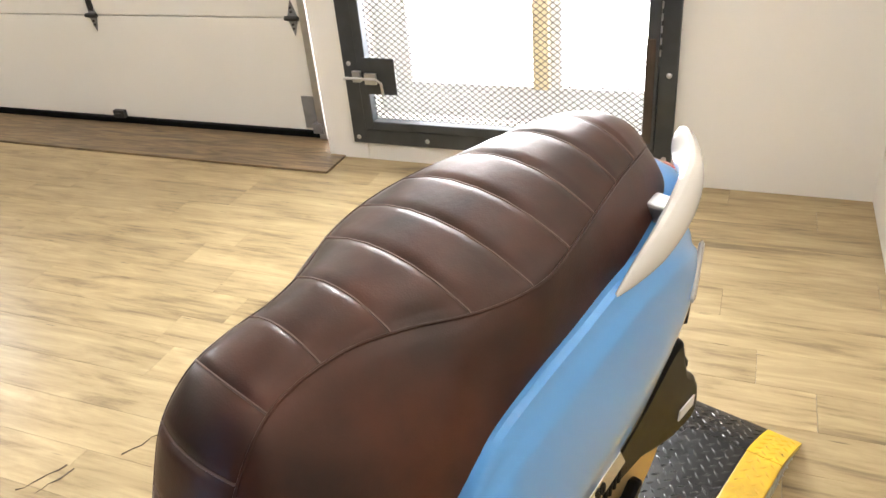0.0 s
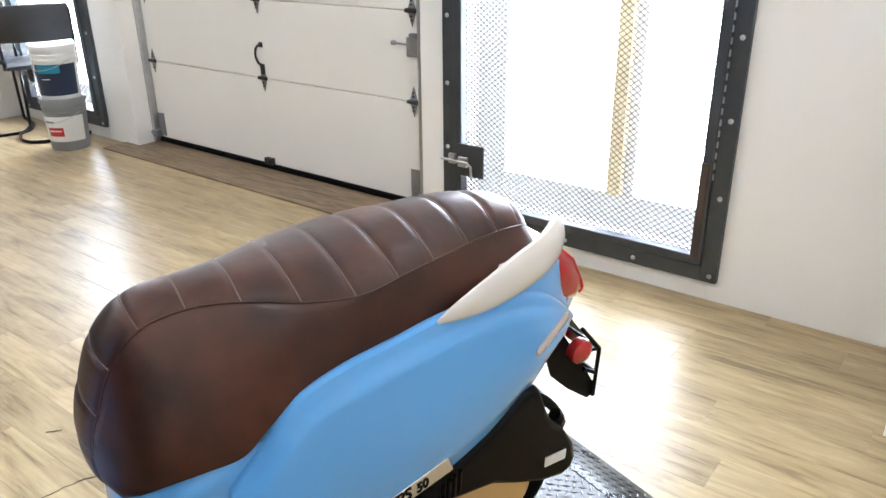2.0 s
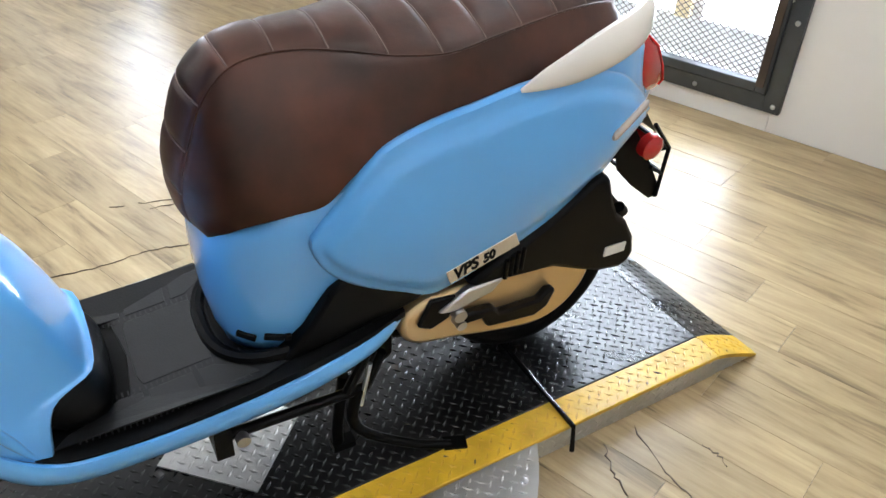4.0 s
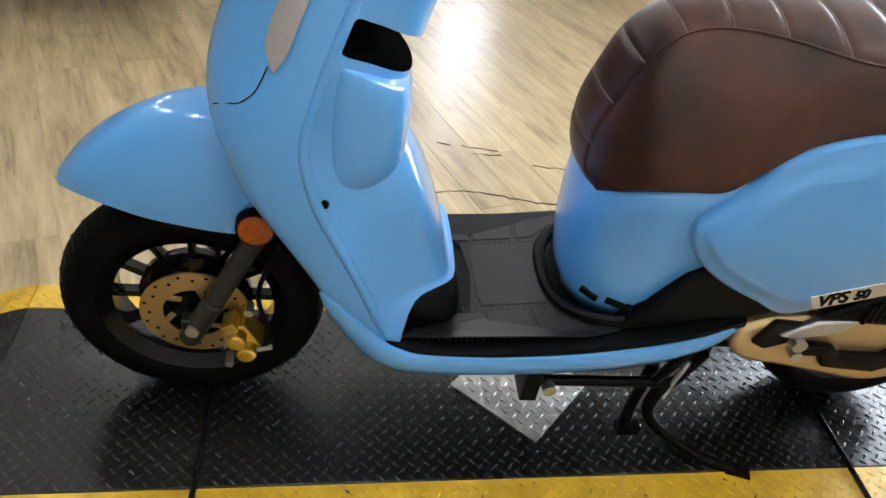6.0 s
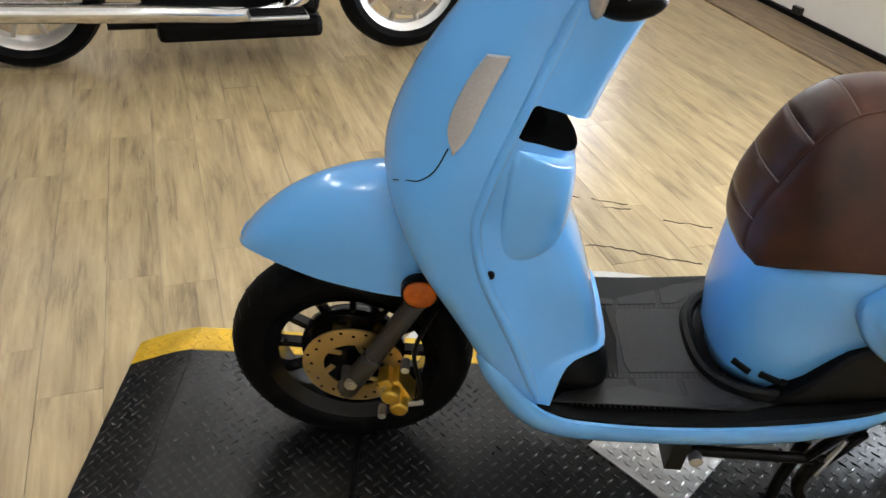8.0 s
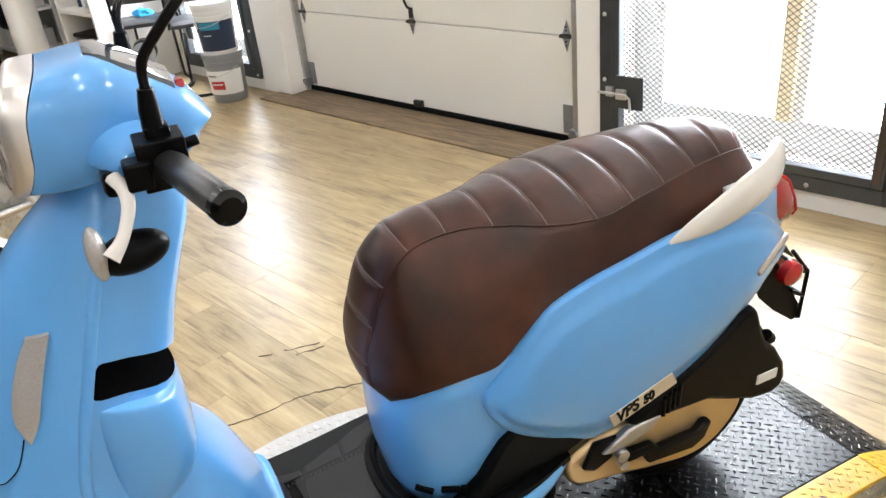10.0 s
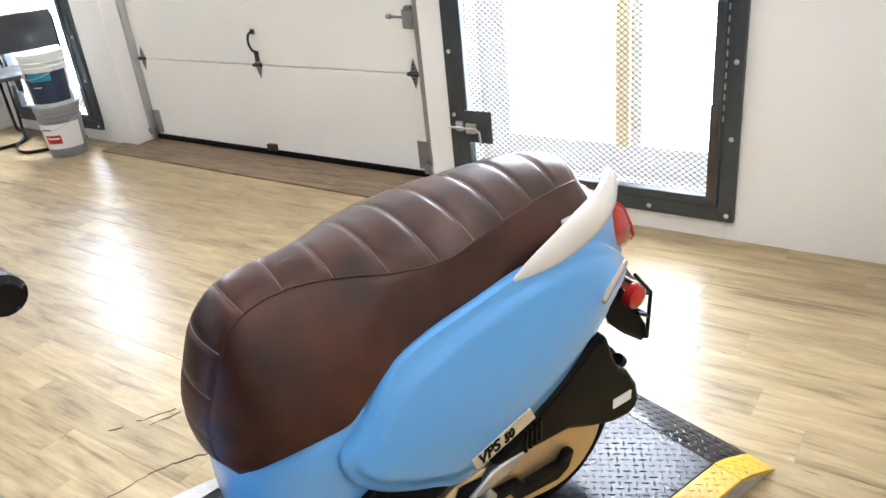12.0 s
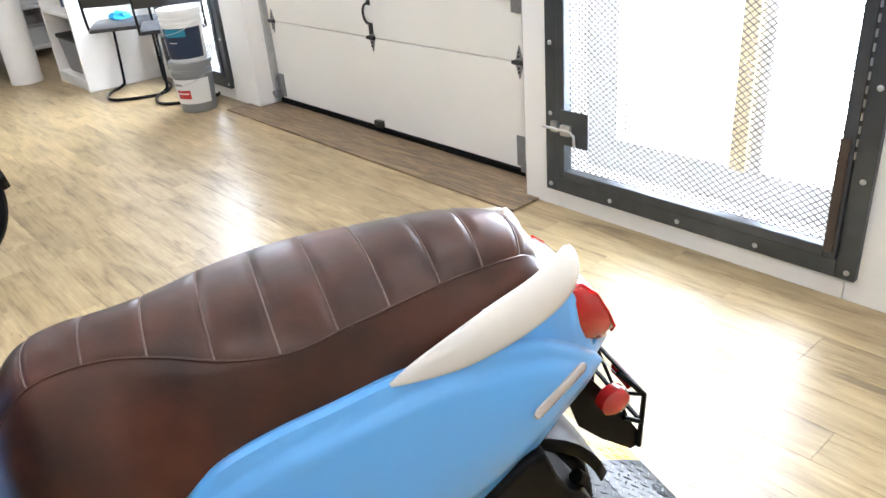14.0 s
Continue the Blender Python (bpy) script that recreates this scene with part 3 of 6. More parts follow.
def lift():
    root = thing("motorcycle_lift", LIFT, "low motorcycle lift with black tread plate deck and yellow edges", "lift table")
    def slabp(name, u0, u1, y0, y1, mat, label="", z0=TOP - 0.012, z1=TOP):
        return part(name, boxes((u0, u1, y0, y1, z0, z1)), mat, root, label, smooth=False, bevel=0.003)
    yi, yj = -0.075, 0.403
    slabp("deck", U0, U1, yi, yj, DECK, "worn black tread plate deck")
    slabp("edge_near", U0, U1, -VN, yi - 0.0005, YELLOW, "scuffed yellow painted edge")
    slabp("edge_far", U0, U1, yj + 0.0005, -VF, YELLOW, "scuffed yellow painted edge")
    part("side_skirt", boxes((U0, U1, -VN + 0.002, -VN + 0.012, 0.0, TOP - 0.013)), ALLOY, root, "bare tread plate side", smooth=False)
    part("side_skirt", boxes((U0, U1, -VF - 0.012, -VF - 0.002, 0.0, TOP - 0.013)), ALLOY, root, "bare tread plate side", smooth=False)
    # ramps
    for u, w in ((U1, RAMP), (U0, -RAMP)):
        for a, b, mat in ((yi, yj, DECK), (-VN, yi - 0.0005, YELLOW), (yj + 0.0005, -VF, YELLOW)):
            bm = bmesh.new()
            g = 0.0
            n = 6
            rings = []
            for k in range(n + 1):
                q = k / n
                zt = ramp_drop(q)[0]
                rings.append([(u + g + w * q, a, zt), (u + g + w * q, b, zt), (u + g + w * q, b, max(0.001, zt - 0.012)), (u + g + w * q, a, max(0.001, zt - 0.012))])
            loft(bm, rings)
            part("ramp_plate", bm, mat, root, smooth=True)
        for y in (-VN + 0.004, -VF - 0.008):
            bm = bmesh.new()
            prism(bm, [(u, 0.001), (u + w * 0.97, 0.001)] + [(u + w * q, max(0.002, ramp_drop(q)[0] - 0.013)) for q in (0.97, 0.75, 0.5, 0.25, 0)], y, y + 0.004, I4)
            part("ramp_cheek", bm, ALLOY, root, smooth=False)
    # round turntable plate that shows on both sides of the deck
    for sg, y0 in ((-1, -VN - 0.002), (1, -VF + 0.002)):
        half = math.sqrt(DISC_R ** 2 - (y0 - DISC_Y) ** 2)
        a0 = math.atan2(y0 - DISC_Y, half)
        a1 = math.atan2(y0 - DISC_Y, -half) - (2 * math.pi if sg < 0 and y0 > DISC_Y else 0)
        arc = [a0 + (a1 - a0) * k / 40 for k in range(41)]
        bm = bmesh.new()
        lo = [bm.verts.new((DISC_X + DISC_R * math.cos(t), DISC_Y + DISC_R * math.sin(t), TOP - 0.014)) for t in arc]
        hi = [bm.verts.new((DISC_X + DISC_R * math.cos(t), DISC_Y + DISC_R * math.sin(t), TOP - 0.004)) for t in arc]
        bm.faces.new(lo[::-1])
        bm.faces.new(hi)
        for i in range(len(arc)):
            j = (i + 1) % len(arc)
            bm.faces.new((lo[i], lo[j], hi[j], hi[i]))
        ext = part("turntable_plate", bm, ALLOY, root, "bare aluminium tread plate turntable", smooth=False)
        for t in (arc[3], arc[9], arc[20]):
            bm = bmesh.new()
            spin(bm, [(0, 0.003), (0.006, 0.0025), (0.009, 0.001), (0.009, 0)], 12, Matrix.Translation((DISC_X + (DISC_R - 0.03) * math.cos(t), DISC_Y + (DISC_R - 0.03) * math.sin(t), TOP - 0.004)))
            part("screw_head", bm, STEEL, ext)
        if sg < 0:
            part("turntable_base", spin(bmesh.new(), [(0, 0.001), (0.42, 0.001), (0.42, TOP - 0.016), (0, TOP - 0.016)], 40, Matrix.Translation((DISC_X, DISC_Y, 0))), GATE, root)
    # legs and scissor frame hidden below
    part("base_frame", boxes((U0 + 0.1, U1 - 0.1, -0.1, 0.34, 0.0, TOP - 0.014)), GATE, root, smooth=False)
    # bare diamond inset in the deck middle
    dia = [(-0.255, 0.164), (-0.10, 0.006), (0.055, 0.164), (-0.10, 0.322)]
    bm = bmesh.new()
    lo = [bm.verts.new((x, y, TOP + 0.0005)) for x, y in dia]
    hi = [bm.verts.new((x, y, TOP + 0.004)) for x, y in dia]
    bm.faces.new(hi)
    for i in range(4):
        bm.faces.new((lo[i], lo[(i + 1) % 4], hi[(i + 1) % 4], hi[i]))
    part("deck_inset", bm, ALLOY, root, "bare metal tread plate diamond inset", smooth=False)
    return root


LIFT_OB = lift()


def bars_on(root, name, mat, spots, label):
    """Raised lozenge treads of a plate, as one joined relief."""
    vs, fs = [], []
    for x, y, z, ang, nz in spots:
        c, s = math.cos(ang), math.sin(ang)
        k = len(vs)
        for lx, ly, lz in ((-0.0125, 0, 0), (0, 0.0034, 0), (0.0125, 0, 0), (0, -0.0034, 0), (-0.007, 0, 0.0024), (0.007, 0, 0.0024)):
            vs.append((x + c * lx - s * ly, y + s * lx + c * ly, z + lz - (c * lx - s * ly) * nz))
        fs += [(k, k + 3, k + 5, k + 4), (k + 3, k + 2, k + 5), (k + 2, k + 1, k + 5), (k + 1, k, k + 4, k + 5)]
    me = bpy.data.meshes.new(name)
    me.from_pydata(vs, [], fs)
    me.materials.append(mat)
    me.polygons.foreach_set("use_smooth", [True] * len(me.polygons))
    ob = new(name, me)
    ob.parent = root
    return tagged(ob, label, kind="stuff")


def treads():
    p = 0.0150
    deck, yel, ali, side = [], [], [], []
    for i in range(-110, 100):
        for j in range(-42, 62):
            if (i + j) % 2:
                continue
            u, y = i * p, j * p - 0.004
            ang = math.pi / 4 if i % 2 else -math.pi / 4
            if -VN + 0.010 <= y <= -VF - 0.010:
                z, sl = TOP, 0.0
                if u > U1 or u < U0:
                    q = (u - U1) / RAMP if u > U1 else (U0 - u) / RAMP
                    if q > 0.94:
                        continue
                    z, sl = ramp_drop(q)
                    sl = sl if u > U1 else -sl
                if abs(y + 0.075) < 0.007 or abs(y - 0.403) < 0.007:
                    continue
                inset = abs(u + 0.10) / 0.155 + abs(y - 0.164) / 0.158 < 0.97
                tgt = ali if inset else (yel if (y < -0.075 or y > 0.403) else deck)
                tgt.append((u, y, z + (0.004 if inset else 0), ang, sl))
            elif (y < -VN - 0.012 or y > -VF + 0.012) and math.hypot(u - DISC_X, y - DISC_Y) < DISC_R - 0.014:
                ali.append((u, y, TOP - 0.004, ang, 0))
    bars_on(LIFT_OB, "deck_treads", TREADM, deck, "worn raised lozenge treads")
    bars_on(LIFT_OB, "edge_treads", TREAD_Y, yel, "yellow painted lozenge treads")
    bars_on(LIFT_OB, "plate_treads", ALLOY, ali, "bare metal lozenge treads")
    # the upright near side
    vs, fs = [], []
    for i in range(-80, 80):
        for j in range(4):
            u, z = i * p, 0.008 + j * p
            if (i + j) % 2 or u < U0 or z > TOP - 0.012 or (u > U1 and z > ramp_drop(min(1, (u - U1) / RAMP))[0] - 0.018):
                continue
            c, sn = (0.7071, 0.7071) if i % 2 else (0.7071, -0.7071)
            k = len(vs)
            for lx, lz, out in ((-0.0125, 0, 0), (0, 0.0032, 0), (0.0125, 0, 0), (0, -0.0032, 0), (-0.007, 0, 0.0020), (0.007, 0, 0.0020)):
                vs.append((u + c * lx - sn * lz, -VN + 0.0018 - out, z + sn * lx + c * lz))
            fs += [(k, k + 3, k + 5, k + 4), (k + 3, k + 2, k + 5), (k + 2, k + 1, k + 5), (k + 1, k, k + 4, k + 5)]
    me = bpy.data.meshes.new("side_treads")
    me.from_pydata(vs, [], fs)
    me.materials.append(ALLOY)
    ob = new("side_treads", me)
    ob.parent = LIFT_OB
    tagged(ob, "bare metal lozenge treads", kind="stuff")


treads()


def tie_rod(a, b):
    ob = part("tie_bar", tube(bmesh.new(), [(*a, TOP + 0.008), (*b, TOP + 0.008), (b[0] + 0.01, b[1] - 0.008, TOP - 0.055)], 0.006, 8), GLOSS_BLACK)
    tagged(ob, "thin black bar laid across the lift deck", "tie bar", group="bars across the lift")


tie_rod((0.030, 0.590), (0.335, 0.470))
tie_rod((-0.43, -0.640), (-0.125, -0.755))


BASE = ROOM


def crack(pts, seed):
    rnd = random.Random(seed)
    path = []
    for a, b in zip(pts, pts[1:]):
        for k in range(6):
            q = k / 6
            path.append((a[0] + (b[0] - a[0]) * q + rnd.uniform(-.006, .006), a[1] + (b[1] - a[1]) * q + rnd.uniform(-.006, .006), 0.0015))
    path.append((*pts[-1], 0.0015))
    ob = part("floor_split", tube(bmesh.new(), path, [rnd.uniform(.0006, .0026) for _ in path], 6), SPLIT)
    tagged(ob, "dark split in the vinyl floor beside the lift", "floor crack", group="splits in the floor")


for k, pts in enumerate(([(-1.20, .02), (-1.14, .16), (-1.115, .29), (-1.07, .38), (-.99, .485), (-.93, .60)], [(-1.38, .43), (-1.315, .545)], [(-1.43, .35), (-1.40, .39)], [(-1.19, .62), (-1.11, .77)], [(-1.32, .445), (-1.285, .54)],
                         [(.36, .60), (.415, .55), (.48, .51)], [(.385, .70), (.51, .627), (.60, .60)], [(.54, .765), (.58, .76), (.61, .74)])):
    crack(pts, k)

# ---- lamps overhead ----


def lamp_head(root, dx):
    m = Matrix.Translation((dx, 0, -.02))
    can = part("lamp_can", spin(bmesh.new(), [(0, 0), (.05, 0), (.062, -.07), (.058, -.07), (.045, -.01), (0, -.01)], 20, m), GREYP, root)
    part("globe", spin(bmesh.new(), [(0, -.02), (.045, -.03), (.062, -.07), (.045, -.11), (0, -.125)], 20, m), BULB, can, "small glowing globe")


def ceiling_lamp(x, y):
    root = thing("ceiling_lamp", pose(x, y, ZC), "unseen ceiling track with three bright globe lamps", "ceiling lamp", group="ceiling lamps")
    for dx in (-.45, 0, .45):
        lamp_head(root, dx)
    part("track", boxes((-.6, .6, -.015, .015, -.02, 0)), GREYP, root, smooth=False)
    lamp = bpy.data.lights.new("ceiling_bulb", "POINT")
    lamp.energy, lamp.color, lamp.shadow_soft_size = LAMP_W, (1.0, 0.985, 0.95), 0.06
    ob = new("bulb", lamp)
    ob.parent = root
    ob.location = (0, 0, -.175)


LAMP_W = 12
# All out of view; the rows at x 2.2 and -9.6 are added fill light.
for lx, ly in ((-9.6, -2.0), (-9.6, 0.9), (-7.0, -2.4), (-7.0, 0.2), (-4.6, -2.6), (-4.6, -0.6), (-4.6, 1.4), (-2.2, -2.6), (-2.2, -0.6), (-2.2, 1.4), (0.2, -2.6), (0.2, -0.6), (0.2, 1.4), (2.2, -2.6), (2.2, -0.6), (2.2, 1.2)):
    ceiling_lamp(lx, ly)

# ---- the scooter ----
# local frame: x to the rear, y to the scooter's right, z up from the deck
SCOOT = pose(-0.436, -0.6505, TOP + 0.001, 0, 0, 69.6) @ pose(0, 0, 0, 4.0, 0, 0)
AX_R = 1.370
BASE = Matrix.Identity(4)


def mirrored(half):
    """Half ring of (x, l, z) from the top middle to the low middle, closed over to the other side."""
    left = [Vector((x, -l, z)) for x, l, z in half]
    right = [Vector((x, l, z)) for x, l, z in half[::-1] if l > 1e-5]
    return left + right


def seat(root):
    # spine x, z; half width of the ribbed band; its drop; lower edge x, l, z
    rows = [(.660, .556, .045, .004, .664, .064, .562), (.632, .610, .056, .008, .672, .096, .590), (.628, .680, .060, .010, .684, .118, .606),
            (.646, .750, .062, .012, .697, .134, .620), (.670, .812, .062, .014, .717, .147, .631), (.713, .860, .058, .016, .743, .155, .638),
            (.765, .880, .056, .018, .777, .161, .643), (.830, .885, .060, .020, .830, .166, .651), (.892, .887, .082, .024, .874, .167, .690),
            (.966, .892, .122, .032, .930, .168, .738), (1.045, .899, .142, .038, 1.006, .168, .759), (1.123, .907, .133, .036, 1.090, .165, .773),
            (1.207, .914, .116, .038, 1.166, .160, .787), (1.287, .917, .100, .037, 1.250, .150, .800), (1.360, .912, .087, .034, 1.330, .135, .812),
            (1.418, .895, .072, .028, 1.398, .113, .818), (1.452, .864, .056, .020, 1.438, .084, .820), (1.464, .832, .042, .010, 1.452, .056, .820)]
    c = catmull(rows, 12)
    arc = np.concatenate([[0], np.cumsum(np.hypot(np.diff(c[:, 0]), np.diff(c[:, 1])))])
    ref = arc[np.argmin(abs(c[:, 0] - 1.044) + (c[:, 1] < .8) * 9)] - 0.013
    pitch = 0.0785
    rings = []
    for i, (x, z, w, dr, ex, el, ez) in enumerate(c):
        ph = ((arc[i] - ref) / pitch) % 1.0
        d = min(ph, 1 - ph) * pitch
        live = 0.03 < arc[i] < arc[-1] - 0.06
        groove = -0.0045 * math.exp(-(d / 0.0055) ** 2) + 0.002 if live else 0.0
        k0, k1 = max(i - 1, 0), min(i + 1, len(c) - 1)
        t = Vector((c[k1, 0] - c[k0, 0], c[k1, 1] - c[k0, 1])).normalized()
        nx, nz = -t.y, t.x
        half = []
        for q in (0, .3, .6, .85, .97):
            drop = dr * q ** 2.2
            g = groove * (1 - q ** 6)
            half.append((x + nx * (g - drop), w * q, z + nz * (g - drop)))
        sx, sl, sz = x - nx * dr, w, z - nz * dr
        half.append((x - nx * (dr + .003), w + .001, z - nz * (dr + .003)))
        for q in (.04, .13, .25, .38, .5, .62, .75, .87, .95):
            px = sx + (ex - sx) * q
            back = min(1, max(0, (px - (.935 - .10 * q)) / .060))
            back = back * back * (3 - 2 * back)
            bul = (0.019 * (1 - back) + 0.003 * back) * math.sin(math.pi * q) ** .8
            half.append((px, sl + (el - sl) * q + bul * 0.75, sz + (ez - sz) * q + bul * 0.35))
        half.append((ex, el, ez))
        half.append((ex + .004 * (1 if ex < .8 else 0), el - .014, ez - .004))
        rings.append(half)
    bm = bmesh.new()
    full = []
    for h in rings:
        full.append([Vector((x, -l, z)) for x, l, z in h[::-1]] + [Vector((x, l, z)) for x, l, z in h[1:]])
    loft(bm, full, closed=False)
    body = part("seat", bm, LEATHER, root, "long brown vinyl seat with ribbed top")
    # welts in the grooves, pale in place of highlights, and along the band's edges
    for n in range(-8, 8):
        a = ref + n * pitch
        if not 0.03 < a < arc[-1] - 0.06:
            continue
        i = int(np.argmin(abs(arc - a)))
        h = rings[i][:6]
        path = [(x, -l, z + .0005) for x, l, z in h[::-1]] + [(x, l, z + .0005) for x, l, z in h[1:]]
        part("seam", tube(bmesh.new(), path, 0.0016, 6), SEAM_SHINE, body, "cross welt with its highlight painted as a pale colour")
    for sg in (-1, 1):
        path = [(h[5][0], sg * h[5][1], h[5][2] + .001) for h in rings[2:-4:3]]
        part("piping", tube(bmesh.new(), path, 0.0022, 6), LEATHER, body)
    bm = bmesh.new()
    loft(bm, [[Vector((h[-1][0], -h[-1][1], h[-1][2])), Vector((h[-1][0], h[-1][1], h[-1][2]))] for h in rings[::4]], closed=False)
    part("seat_base", bm, BLACK, body)
    return body


def panel(root, sg):
    """One blue rear side panel, a pillowed shell."""
    T = catmull([(.803, .163, .592), (.822, .166, .618), (.845, .169, .645), (.872, .172, .682), (.900, .173, .716), (.935, .174, .744), (1.006, .174, .768), (1.09, .171, .782),
                 (1.172, .167, .795), (1.26, .161, .797), (1.33, .154, .788), (1.409, .142, .762), (1.455, .131, .732), (1.500, .114, .694), (1.545, .090, .650)], 5)
    B = catmull([(.801, .165, .576), (.809, .170, .548), (.830, .177, .516), (.862, .183, .487), (.908, .187, .458), (.968, .190, .428), (1.016, .191, .403), (1.070, .191, .411),
                 (1.218, .188, .470), (1.322, .178, .520), (1.393, .165, .560), (1.440, .146, .590), (1.480, .128, .606), (1.515, .108, .616), (1.550, .085, .632)], 5)
    bm = bmesh.new()
    rings = []
    for a, b in zip(T, B):
        span = max(0.02, np.linalg.norm(b - a))
        ring = []
        for q in (0, .015, .04, .07, .10, .13, .16, .20, .25, .33, .43, .53, .62, .68, .74, .80, .86, .91, .95, .98, 1):
            p = a + (b - a) * q
            d = min(min(q, 1 - q) * span, max(.001, p[0] - .790) + .004)
            r1, r2 = min(1, d / .010), min(1, max(0, (d - .028) / .016))
            dome = min(.014, span * .07) * (1 - abs(2 * q - 1) ** 2)
            bul = .008 * math.sqrt(1 - (1 - r1) ** 2) + .009 * r2 * r2 * (3 - 2 * r2) + dome - max(0, q - .60) * span * .12
            ring.append((p[0], sg * (p[1] + bul), p[2]))
        for q in (.98, .7, .3, .02):
            p = a + (b - a) * q
            ring.append((p[0] + .003, sg * (p[1] - 0.03), p[2]))
        rings.append(ring)
    loft(bm, rings)
    return part("side_panel", bm, BLUE, root, "glossy sky blue rear side panel")


def skirt(root):
    """Blue cowl under the seat nose."""
    bm = bmesh.new()
    rings = []
    for z, x0, w, x1, lift_ in ((.325, .668, .135, .90, 0), (.36, .658, .140, .90, .3), (.43, .648, .146, .90, .7), (.51, .646, .150, .9, 1), (.56, .648, .156, .9, 1), (.600, .652, .160, .9, 1), (.64, .662, .161, .9, 1)):
        half = []
        for k in range(15):
            a = math.pi / 2 * k / 10
            if k <= 10:
                half.append((x0 + 0.17 * (1 - math.cos(a) ** 0.8), w * math.sin(a) ** .75))
            else:
                half.append((x0 + 0.17 + (x1 - x0 - .17) * (k - 10) / 4, w + .006 * (k - 10) / 4))
        zz = [z + max(0, (x - .74)) * (0.75 if z < .45 else 0) * (1 - lift_ * .8) for x, _ in half]
        if z > .55:
            zz = [z + (x - .66) * .30 * ((z - .55) / .09) - .035 * ((z - .55) / .09) for x, _ in half]
        rings.append([(x, -l, q) for (x, l), q in zip(half[::-1], zz[::-1])] + [(x, l, q) for (x, l), q in list(zip(half, zz))[1:]])
    loft(bm, rings, closed=False)
    ob = part("seat_cowl", bm, BLUE, root, "sky blue cowl below the seat with vent slots")
    md = ob.modifiers.new("thick", "SOLIDIFY")
    md.thickness, md.offset = 0.004, -1
    # Black blocks on the surface stand in for the shade of open slots.
    for l, x in ((.104, .695), (.128, .738), (.137, .760)):
        m = Matrix.Translation((x, -l - .006, .372)) @ pose(0, 0, 0, 0, 12, -38 + (x - .695) * 500)
        b2 = bmesh.new()
        box(b2, -.018 if x < .75 else -.006, .018 if x < .75 else .006, -.004, .004, -.006, .006, m)
        part("vent_slot", b2, BLACK, ob, "vent slot drawn as a black block", smooth=False, bevel=.002)
    return ob


FRONT_ROWS = [(1.095, .290, .050, .335, .400), (1.05, .243, .075, .318, .425), (1.00, .186, .096, .297, .428), (.93, .132, .116, .272, .402), (.85, .085, .136, .242, .374),
              (.76, .050, .156, .210, .352), (.69, .045, .168, .194, .340), (.62, .076, .175, .202, .360), (.55, .118, .178, .232, .390), (.46, .176, .180, .276, .424),
              (.38, .225, .182, .312, .448), (.32, .265, .181, .335, .456), (.27, .315, .176, .360, .456)]


def shell_l(x, z):
    """How far out the leg shield's front flank stands at x, z."""
    r = np.array(sorted(FRONT_ROWS))
    xf, w, xw = (float(np.interp(z, r[:, 0], r[:, k])) for k in (1, 2, 3))
    k = min(1, max(0, (.78 - z) / .2))
    return w * float(np.interp((x - xf) / (xw - xf), [0, .04 - .02 * k, .16 - .10 * k, .42 - .26 * k, .72 - .30 * k, .93, 1], [0, .28 + .12 * k, .58 + .18 * k, .84 + .09 * k, .96 + .03 * k, 1, .99]))


